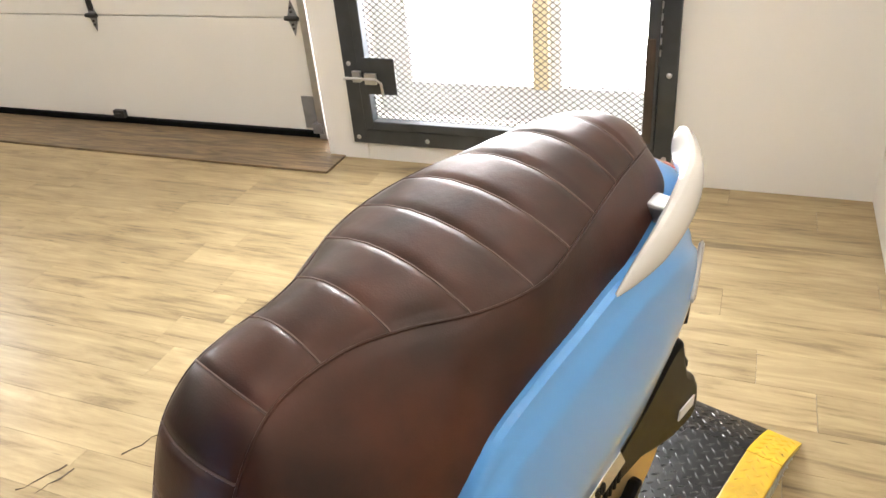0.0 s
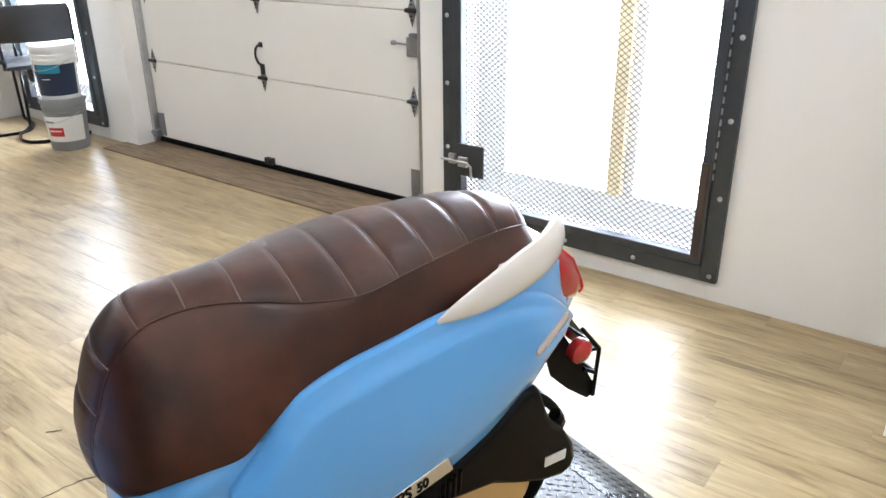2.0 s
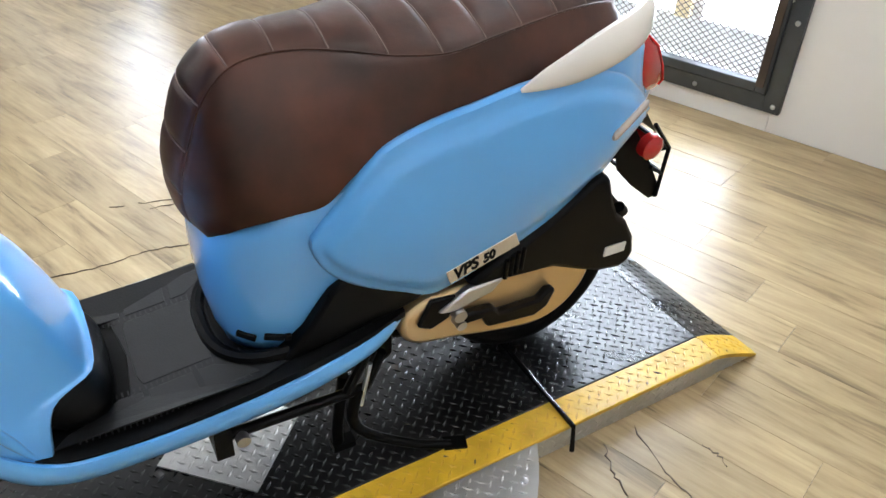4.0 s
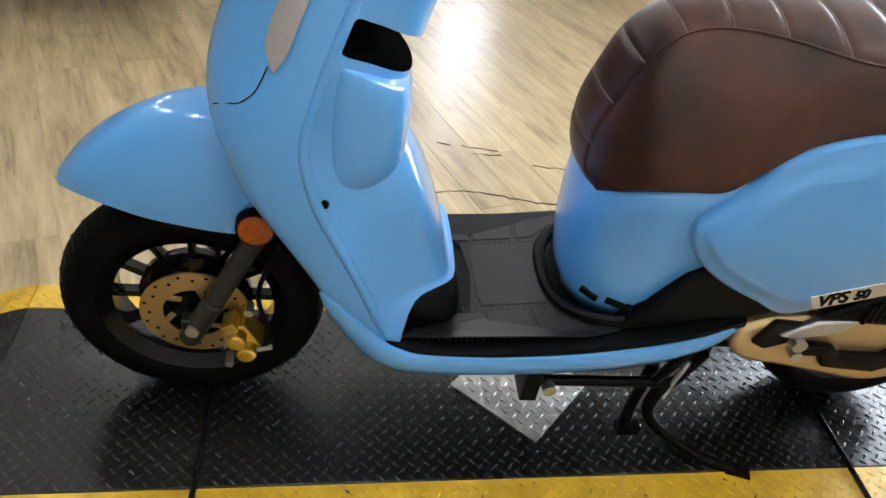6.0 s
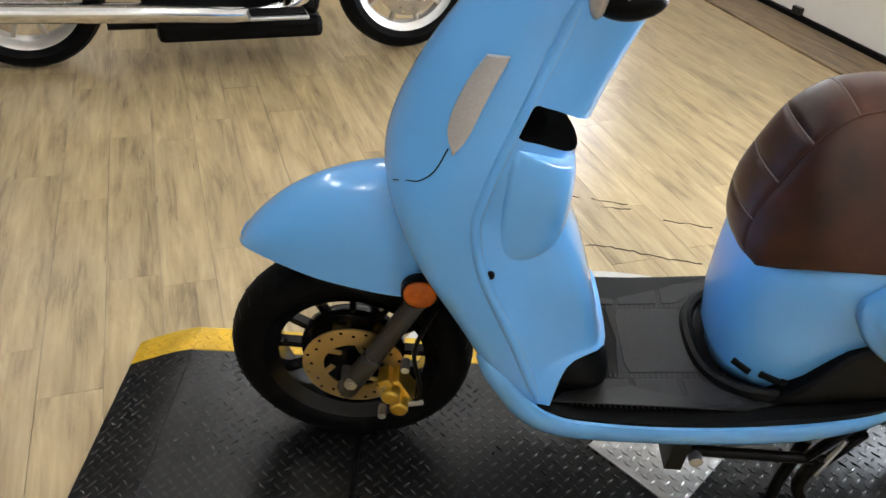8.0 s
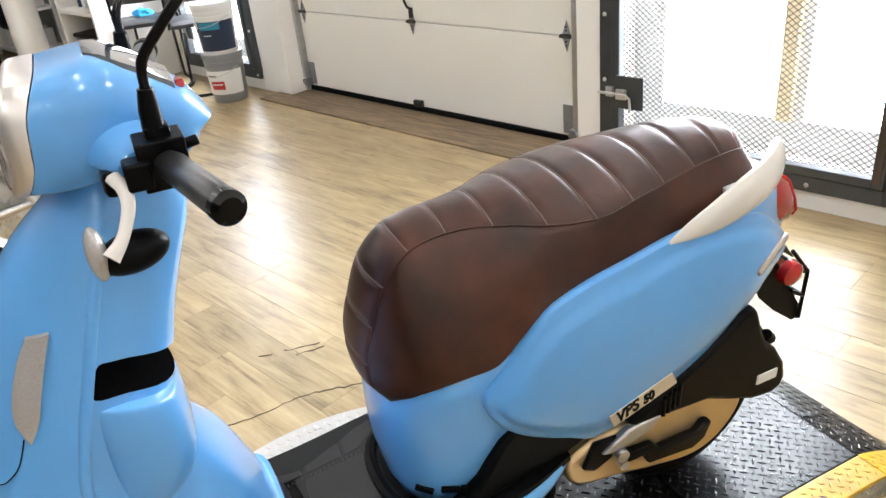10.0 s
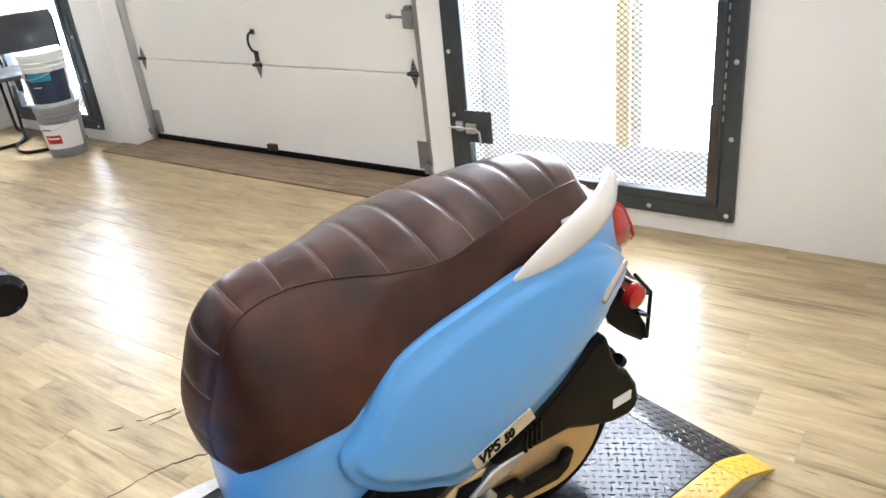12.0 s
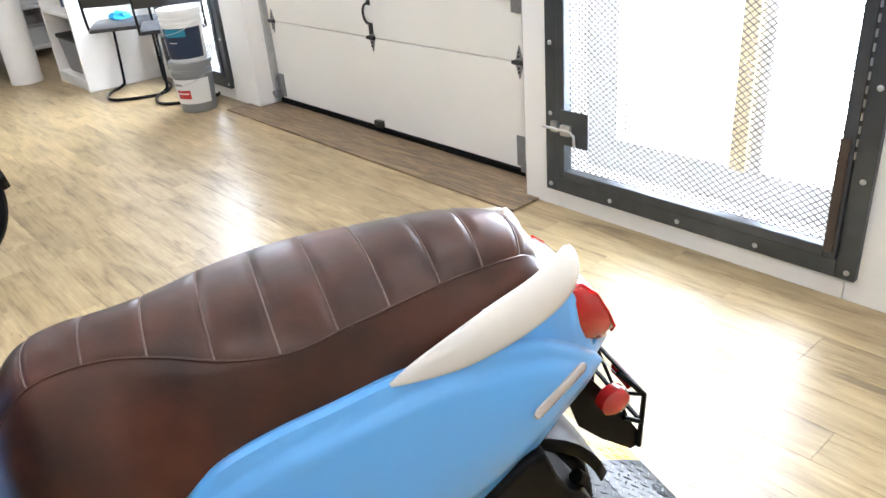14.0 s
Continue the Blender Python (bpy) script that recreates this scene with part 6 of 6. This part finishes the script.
def black_cruiser():
    # local x ahead, y to its left
    root = thing("cruiser_motorcycle", pose(-2.97, 0, 0, 0, 0, 90) @ pose(0, 0, 0, 0, 0, 0), "black cruiser motorcycle with chrome engine and windscreen, parked", "motorcycle")
    fx, r = .175, .345
    bike_wheel(root, fx, r, .062, .25, 10, CAST)
    bike_wheel(root, fx - 1.70, .335, .08, .25, 10, CAST, False)
    # front mudguard
    bm = bmesh.new()
    rings = []
    for k in range(17):
        a = radians(5 + k * 10)
        c, n = Vector((fx + .375 * math.cos(a), 0, r + .375 * math.sin(a))), Vector((math.cos(a), 0, math.sin(a)))
        rings.append([c + Vector((0, y, 0)) - n * d for y, d in ((-.085, .07), (-.082, .03), (-.06, .006), (0, 0), (.06, .006), (.082, .03), (.085, .07))])
    loft(bm, rings, closed=False)
    o = part("front_mudguard", bm, GLOSS_BLACK, root, "black valanced front mudguard")
    o.modifiers.new("thick", "SOLIDIFY").thickness = .004
    bm = bmesh.new()
    tube(bm, [(fx + .02 + .378 * math.cos(a), -.086, r + .345 * math.sin(a)) for a in (radians(60 + k * 8) for k in range(6))], .004, 6)
    part("mudguard_script", bm, CHROME, root, "thin chrome script bar on the mudguard")
    # forks: lower legs and shrouds
    for sg in (-1, 1):
        y = sg * .115
        bm = bmesh.new()
        tube(bm, [(fx, y, r), (fx - .03, y, r + .07), (fx - .115, y, r + .27)], [.020, .024, .025], 16)
        part("fork_lower", bm, CAST, root, "bright fork lower leg")
        bm = bmesh.new()
        tube(bm, [(fx - .115, y, r + .27), (fx - .12, y, r + .28), (fx - .385, y, r + .90)], [.026, .030, .029], 16)
        part("fork_shroud", bm, CHROME, root, "chrome fork shroud")
        bm = bmesh.new()
        tube(bm, [(fx - .385, y * 1.0, r + .86), (fx - .36, y * 1.4, r + .94), (fx - .44, y * 2.6, r + .98), (fx - .62, y * 3.2, r + .93)], .0125, 10, per=4)
        part("handlebar", bm, CHROME, root, "chrome handlebar")
        bm = bmesh.new()
        rod(bm, (fx - .60, y * 3.15, r + .935), (fx - .72, y * 3.4, r + .90), .018, 12)
        part("grip", bm, BLACK, root)
        # caliper
        bm = bmesh.new()
        box(bm, -.035, .035, -.02, .02, -.05, .05, Matrix.Translation((fx - .11, sg * .085, r + .09)) @ pose(0, 0, 0, 0, -30, 0))
        part("brake_caliper", bm, STEEL, root, bevel=.01)
        bm = bmesh.new()
        rod(bm, (fx, sg * .105, r), (fx - .33, sg * .13, r + .01 - .02), .018, 12, .028)
        part("axle_cover", bm, CHROME, root, "chrome axle spear")
    # headlamp
    m = Matrix.Translation((fx - .01, 0, .925)) @ pose(0, 0, 0, 0, 90, 0) @ Matrix.Diagonal((1.36, 1.3, 1.2, 1))
    part("headlamp", spin(bmesh.new(), [(0, -.17), (.035, -.16), (.075, -.10), (.094, -.02), (.098, .0), (.094, .012), (.085, .012)], 32, m), CHROME, root, "chrome teardrop headlamp")
    part("headlamp_lens", spin(bmesh.new(), [(.086, .008), (.06, .026), (0, .034)], 28, m), CLEAR, root, "clear headlamp lens")
    # windscreen
    bm = bmesh.new()
    rings = []
    for k in range(8):
        q = k / 7
        x0, z0, w = fx - .12 - .30 * q, 1.02 + .62 * q, .24 * (1 - .25 * q ** 3)
        rings.append([(x0 - .10 * (t * t), w * t, z0) for t in (-1, -.7, -.35, 0, .35, .7, 1)])
    loft(bm, rings, closed=False)
    o = part("windscreen", bm, SCREEN, root, "clear curved windscreen")
    o.modifiers.new("thick", "SOLIDIFY").thickness = .004
    for sg in (-1, 1):
        bm = bmesh.new()
        tube(bm, [(fx - .19, sg * .23, 1.0), (fx - .28, sg * .2, 1.2), (fx - .42, sg * .18, 1.5)], .011, 8)
        part("screen_strut", bm, CHROME, root, "chrome screen strut")
    # tank
    bm = bmesh.new()
    rings = []
    for x, zc, w, h in ((-.20, .935, .06, .085), (-.25, .935, .12, .125), (-.36, .94, .16, .150), (-.50, .925, .175, .150), (-.66, .89, .16, .12), (-.80, .86, .12, .075), (-.88, .845, .06, .04)):
        rings.append([(x, w * math.copysign(abs(math.cos(a)) ** .8, math.cos(a)), zc + h * math.sin(a) * (1 if math.sin(a) > 0 else .75)) for a in (2 * math.pi * k / 20 for k in range(20))])
    loft(bm, rings)
    tank = part("fuel_tank", bm, GLOSS_BLACK, root, "gloss black fuel tank with chrome stripes", sub=1)
    for dz, x0, x1 in ((.03, -.36, -.66), (.008, -.36, -.70), (-.03, -.40, -.76)):
        bm = bmesh.new()
        pts = []
        for k in range(9):
            x = x0 + (x1 - x0) * k / 8
            w = float(np.interp(-x, [.25, .36, .50, .66, .80], [.12, .16, .175, .16, .12]))
            pts.append((x, -w - .0015, float(np.interp(-x, [.34, .56, .82], [.955, .935, .875])) + dz))
        tube(bm, pts, .0045, 6)
        part("stripe", bm, CHROME, tank, "chrome tank stripe")
    m = Matrix.Translation((-.34, 0, 1.085)) @ pose(0, 0, 0, 0, 8, 0)
    part("console", spin(bmesh.new(), [(0, .03), (.05, .026), (.085, .012), (.095, -.005), (.09, -.03), (0, -.03)], 28, m @ Matrix.Diagonal((1.5, .9, 1, 1))), CHROME, tank, "chrome instrument console")
    # engine: two cylinders, cases, air cleaner
    for x, lean in ((-.40, -18), (-.66, 20)):
        m = Matrix.Translation((x, 0, .60)) @ pose(0, 0, 0, 0, -lean, 0)
        bm = bmesh.new()
        box(bm, -.06, .06, -.07, .07, -.12, .12, m)
        cyl = part("cylinder", bm, BLACK, root, "black finned cylinder", smooth=False)
        for k in range(9):
            z = -.10 + k * .022
            bm = bmesh.new()
            box(bm, -.075, .075, -.085, .085, z, z + .010, m)
            part("fin", bm, GLOSS_BLACK, cyl, smooth=False)
        bm = bmesh.new()
        box(bm, -.075, .075, -.09, .09, .11, .185, m)
        part("head_cover", bm, CHROME, root, "chrome rocker cover", bevel=.02)
        bm = bmesh.new()
        rod(bm, m @ Vector((.055, -.10, .13)), m @ Vector((.03, -.10, -.16)), .017, 12)
        part("pushrod_tube", bm, CHROME, root, "chrome pushrod tube")
    bm = bmesh.new()
    prism(bm, [(-.46, .80), (-.69, .80), (-.66, .70), (-.60, .62), (-.52, .64), (-.47, .72)], -.20, -.12, I4)
    part("air_cleaner", bm, CHROME, root, "chrome air cleaner cover", bevel=.02)
    for k in range(3):
        bm = bmesh.new()
        tube(bm, [(-.31 - .03 * k, -.115, .84), (-.33 - .035 * k, -.135, .72), (-.36 - .05 * k, -.13, .58)], .007 + .003 * (k == 1), 8, per=3)
        part("hose", bm, (BLACK, CHROME, BLACK)[k], root)
    bm = bmesh.new()
    prism(bm, [(-.36, .50), (-.50, .52), (-.56, .46), (-.50, .40), (-.40, .42)], -.150, -.118, I4)
    part("oil_filter_cover", bm, CHROME, root, "chrome side cover", bevel=.012)
    for x, z in ((-.39, .49), (-.49, .50), (-.53, .46), (-.49, .415), (-.41, .43)):
        bm = bmesh.new()
        rod(bm, (x, -.148, z), (x, -.158, z), .007, 8)
        part("cover_bolt", bm, STEEL, root)
    part("crankcase", boxes((-.88, -.29, -.12, .12, .22, .54)), BLACK, root, smooth=False, bevel=.03)
    # Made-up black bulk that fills and darkens the gaps round the engine.
    part("engine_cradle", boxes((-.80, -.26, -.05, .06, .54, .86), (-1.05, -.80, -.11, .11, .25, .60)), BLACK, root, smooth=False, bevel=.02)
    part("belly_pan", boxes((-1.0, -.26, -.16, .16, .12, .22)), BLACK, root, smooth=False, bevel=.03)
    for x, z, rr in ((-.47, .39, .055), (-.68, .38, .070)):
        part("engine_cover", spin(bmesh.new(), [(0, .03), (rr * .7, .026), (rr, .005), (rr, -.03), (0, -.03)], 28, Matrix.Translation((x, -.135, z)) @ pose(0, 0, 0, 90, 0, 0)), CHROME, root, "round chrome engine cover")
    # frame downtube, radiator, crash bar
    bm = bmesh.new()
    tube(bm, [(-.20, -.06, .95), (-.23, -.07, .60), (-.28, -.08, .30), (-.40, -.09, .20), (-1.2, -.10, .20)], .022, 10, per=3)
    tube(bm, [(-.20, .06, .95), (-.23, .07, .60), (-.28, .08, .30), (-.40, .09, .20), (-1.2, .10, .20)], .022, 10, per=3)
    part("frame", bm, BLACK, root)
    part("radiator", boxes((-.255, -.205, -.11, .11, .38, .78)), BLACK, root, smooth=False, bevel=.01)
    bm = bmesh.new()
    for sg in (-1, 1):
        tube(bm, [(-.20, sg * .05, .74), (-.27, sg * .17, .725), (-.36, sg * .27, .69), (-.42, sg * .30, .62), (-.44, sg * .30, .46), (-.44, sg * .27, .34), (-.46, sg * .12, .28)], .018, 12, per=4)
    part("crash_bar", bm, CHROME, root, "chrome engine guard")
    for sg in (-1, 1):
        part("footboard", boxes((-.62, -.36, sg * .30 - .05, sg * .30 + .05, .275, .295)), STEEL, root, smooth=False, bevel=.008)
        part("footboard_rubber", boxes((-.61, -.37, sg * .30 - .042, sg * .30 + .042, .296, .304)), RUBBER, root, smooth=False)
    bm = bmesh.new()
    tube(bm, [(-.34, -.12, .55), (-.30, -.17, .45), (-.36, -.19, .32), (-.60, -.20, .26), (-1.0, -.20, .28), (-1.9, -.21, .32)], [.022, .024, .028, .034, .042, .046], 14, per=4)
    tube(bm, [(-.74, -.12, .62), (-.72, -.18, .52), (-.80, -.21, .42), (-1.0, -.215, .39), (-1.9, -.22, .42)], [.022, .024, .03, .04, .046], 14, per=4)
    part("exhaust", bm, CHROME, root, "long chrome exhaust pipes")
    bm = bmesh.new()
    rings = []
    for x, z, w, h in ((-.82, .80, .10, .05), (-.95, .74, .16, .06), (-1.12, .70, .18, .06), (-1.28, .74, .17, .07), (-1.36, .82, .14, .06), (-1.6, .85, .12, .05), (-1.75, .83, .08, .04)):
        rings.append([(x, w * math.cos(a), z + h * math.sin(a)) for a in (2 * math.pi * k / 16 for k in range(16))])
    loft(bm, rings)
    part("saddle", bm, CHAIRV, root, "black leather saddle", sub=1)
    bm = bmesh.new()
    rings = []
    for k in range(15):
        a = radians(10 + k * 10)
        c, n = Vector((fx - 1.70 + .37 * math.cos(a), 0, .335 + .37 * math.sin(a))), Vector((math.cos(a), 0, math.sin(a)))
        rings.append([c + Vector((0, y, 0)) - n * d for y, d in ((-.105, .10), (-.10, .03), (0, 0), (.10, .03), (.105, .10))])
    loft(bm, rings, closed=False)
    o = part("rear_mudguard", bm, GLOSS_BLACK, root)
    o.modifiers.new("thick", "SOLIDIFY").thickness = .004
    part("side_cover", boxes((-1.02, -.82, -.15, .15, .45, .68)), GLOSS_BLACK, root, smooth=False, bevel=.03)
    bm = bmesh.new()
    rod(bm, (-.75, .12, .24), (-.80, .30, .012), .012, 8)
    part("side_stand", bm, CHROME, root)
    return root


black_cruiser()


def red_bike():
    root = thing("sport_motorcycle", pose(-4.35, -.12, 0, 0, 0, 90), "red naked sport motorcycle with trellis frame, parked", "motorcycle")
    bike_wheel(root, .38, .30, .06, .22, 5, BLACK)
    bike_wheel(root, -1.05, .31, .085, .22, 5, BLACK, False)
    bm = bmesh.new()
    rings = []
    for x, zc, w, h in ((-.06, 1.0, .05, .05), (-.12, 1.01, .13, .09), (-.26, 1.02, .16, .11), (-.42, .99, .155, .11), (-.55, .94, .10, .08), (-.62, .90, .07, .05)):
        rings.append([(x, w * math.cos(a), zc + h * math.sin(a)) for a in (2 * math.pi * k / 18 for k in range(18))])
    loft(bm, rings)
    tank = part("fuel_tank", bm, BIKE_RED, root, "gloss red fuel tank", sub=1)
    part("tank_mark", boxes((-.42, -.22, -.172, -.166, 1.04, 1.06)), WHITE_LABEL, tank, "plain white maker's bar", smooth=False)
    for sg in (-1, 1):
        bm = bmesh.new()
        for a, b in (((.10, .90), (-.50, .78)), ((-.02, .78), (-.45, .60)), ((.08, .86), (-.16, .62)), ((-.16, .62), (-.26, .84)), ((-.26, .84), (-.42, .60)), ((-.5, .78), (-.45, .60))):
            rod(bm, (a[0], sg * .13, a[1]), (b[0], sg * .13, b[1]), .014, 8)
        part("trellis_frame", bm, BIKE_RED, root, "red tubular trellis frame")
        bm = bmesh.new()
        rod(bm, (.38, sg * .10, .30), (.10, sg * .10, 1.02), .024, 12)
        part("fork_leg", bm, CAST, root)
        bm = bmesh.new()
        tube(bm, [(.10, sg * .10, 1.04), (.06, sg * .22, 1.08), (-.06, sg * .36, 1.05)], .012, 8)
        part("handlebar", bm, BLACK, root)
        bm = bmesh.new()
        tube(bm, [(.05, sg * .25, 1.08), (.04, sg * .3, 1.2), (.02, sg * .36, 1.26)], .007, 8)
        bmesh.ops.create_uvsphere(bm, u_segments=16, v_segments=10, radius=1, matrix=Matrix.Translation((.02, sg * .38, 1.29)) @ Matrix.Diagonal((.02, .07, .045, 1)))
        part("mirror", bm, CHROME if sg < 0 else BLACK, root)
    part("engine", boxes((-.5, .06, -.14, .14, .28, .68)), BLACK, root, smooth=False, bevel=.05)
    part("radiator", boxes((.07, .13, -.16, .16, .42, .82)), GREYP, root, smooth=False, bevel=.01)
    m = Matrix.Translation((.24, 0, .98)) @ pose(0, 0, 0, 0, 90, 0)
    part("headlamp", spin(bmesh.new(), [(0, -.12), (.06, -.1), (.10, 0), (.095, .015), (0, .03)], 24, m), CHROME, root)
    part("fluid_tank", boxes((.02, .07, -.26, -.20, 1.08, 1.16)), BUCKET_W, root, smooth=False, bevel=.01)
    bm = bmesh.new()
    rings = []
    for x, z, w in ((-.55, .90, .10), (-.75, .84, .15), (-1.0, .90, .13), (-1.25, 1.0, .07)):
        rings.append([(x, w * math.cos(a), z + .045 * math.sin(a)) for a in (2 * math.pi * k / 14 for k in range(14))])
    loft(bm, rings)
    part("saddle", bm, CHAIRV, root, sub=1)
    bm = bmesh.new()
    prism(bm, [(-.85, .84), (-1.28, .99), (-1.33, 1.02), (-1.28, .93), (-.9, .74)], -.09, .09, I4)
    part("tail_unit", bm, BIKE_RED, root, bevel=.02)
    bm = bmesh.new()
    rod(bm, (-.3, .12, .24), (-.35, .28, .012), .012, 8)
    part("side_stand", bm, BLACK, root)
    return root


red_bike()


def far_bike(x, y, turn, mat, lab):
    root = thing("parked_motorcycle", pose(x, y, 0, 0, 0, turn), lab, "motorcycle", group="bikes at the far end")
    bike_wheel(root, .65, .30, .06, .2, 5, BLACK, False)
    bike_wheel(root, -.68, .30, .075, .2, 5, BLACK, False)
    bm = bmesh.new()
    rings = []
    for xx, zc, w, h in ((.30, .9, .08, .08), (.18, .93, .16, .13), (-.05, .9, .15, .12), (-.25, .82, .14, .06), (-.6, .84, .15, .07), (-.9, .92, .10, .06)):
        rings.append([(xx, w * math.cos(a), zc + h * math.sin(a)) for a in (2 * math.pi * k / 16 for k in range(16))])
    loft(bm, rings)
    part("bodywork", bm, mat, root, sub=1)
    part("engine", boxes((-.3, .3, -.16, .16, .25, .75)), BLACK, root, smooth=False, bevel=.05)
    for sg in (-1, 1):
        bm = bmesh.new()
        rod(bm, (.65, sg * .09, .3), (.42, sg * .09, 1.02), .025, 10)
        part("fork_leg", bm, STEEL, root)
        bm = bmesh.new()
        tube(bm, [(.42, sg * .05, 1.02), (.40, sg * .25, 1.06), (.25, sg * .38, 1.04)], .013, 8)
        part("handlebar", bm, BLACK, root)
        part("pannier", boxes((-1.0, -.55, sg * .25 - .09, sg * .25 + .09, .5, .85)), BLACK, root, smooth=False, bevel=.05)
    part("tail_lamp", boxes((-1.02, -.97, -.09, .09, .92, 1.0)), RED, root, smooth=False, bevel=.01)
    bm = bmesh.new()
    prism(bm, [(.40, .95), (.55, 1.0), (.42, 1.25), (.30, 1.35)], -.18, .18, I4)
    part("front_fairing", bm, mat, root, bevel=.04)
    bm = bmesh.new()
    rod(bm, (-.1, .12, .24), (-.15, .28, .012), .012, 8)
    part("side_stand", bm, BLACK, root)
    return root


far_bike(-8.32, 1.49, 172, GLOSS_BLACK, "black touring motorcycle with red tail lamp, parked far off")
far_bike(-8.9, -.2, 100, BUCKET_W, "white motorcycle parked far off")
far_bike(-6.3, -1.1, 95, GLOSS_BLACK, "dark motorcycle parked behind the red one")
far_bike(-7.4, -.6, 95, BUCKET_W, "white motorcycle parked far off")

# ---- floor planks ----


def planks():
    W, LN = 0.152, 0.914
    near = bpy.data.meshes.new("plank")
    bm = boxes((0.0005, LN - 0.0005, 0.0005, W - 0.0005, -0.006, 0.0))
    bm.to_mesh(near)
    bm.free()
    near.materials.append(PLANK)
    vs, fs = [], []
    count = 0
    rnd = random.Random(4)
    for j in range(-34, 17):
        y = j * W
        off = rnd.random() * LN
        if y + W > WY + 0.15:
            continue
        for i in range(-16, 5):
            x = i * LN + off
            if x < -14 or x > 3.0:
                continue
            if -3.6 < x < 1.0 and -1.7 < y and count < 300:
                ob = new("plank", near)
                ob.parent = subfloor
                ob.location = (x, y, 0)
                count += 1
            else:
                k = len(vs)
                end = min(x + LN, 3.15) - .0006
                for zz in (-0.006, 0):
                    vs += [(x + .0006, y + .0005, zz), (end, y + .0005, zz), (end, y + W - .0005, zz), (x + .0006, y + W - .0005, zz)]
                fs += [(k + 4, k + 5, k + 6, k + 7), (k, k + 1, k + 5, k + 4), (k + 1, k + 2, k + 6, k + 5), (k + 2, k + 3, k + 7, k + 6), (k + 3, k, k + 4, k + 7)]
    me = bpy.data.meshes.new("far_planks")
    me.from_pydata(vs, [], fs)
    me.materials.append(PLANK)
    ob = new("far_planks", me)
    ob.parent = subfloor
    tagged(ob, kind="stuff")


planks()
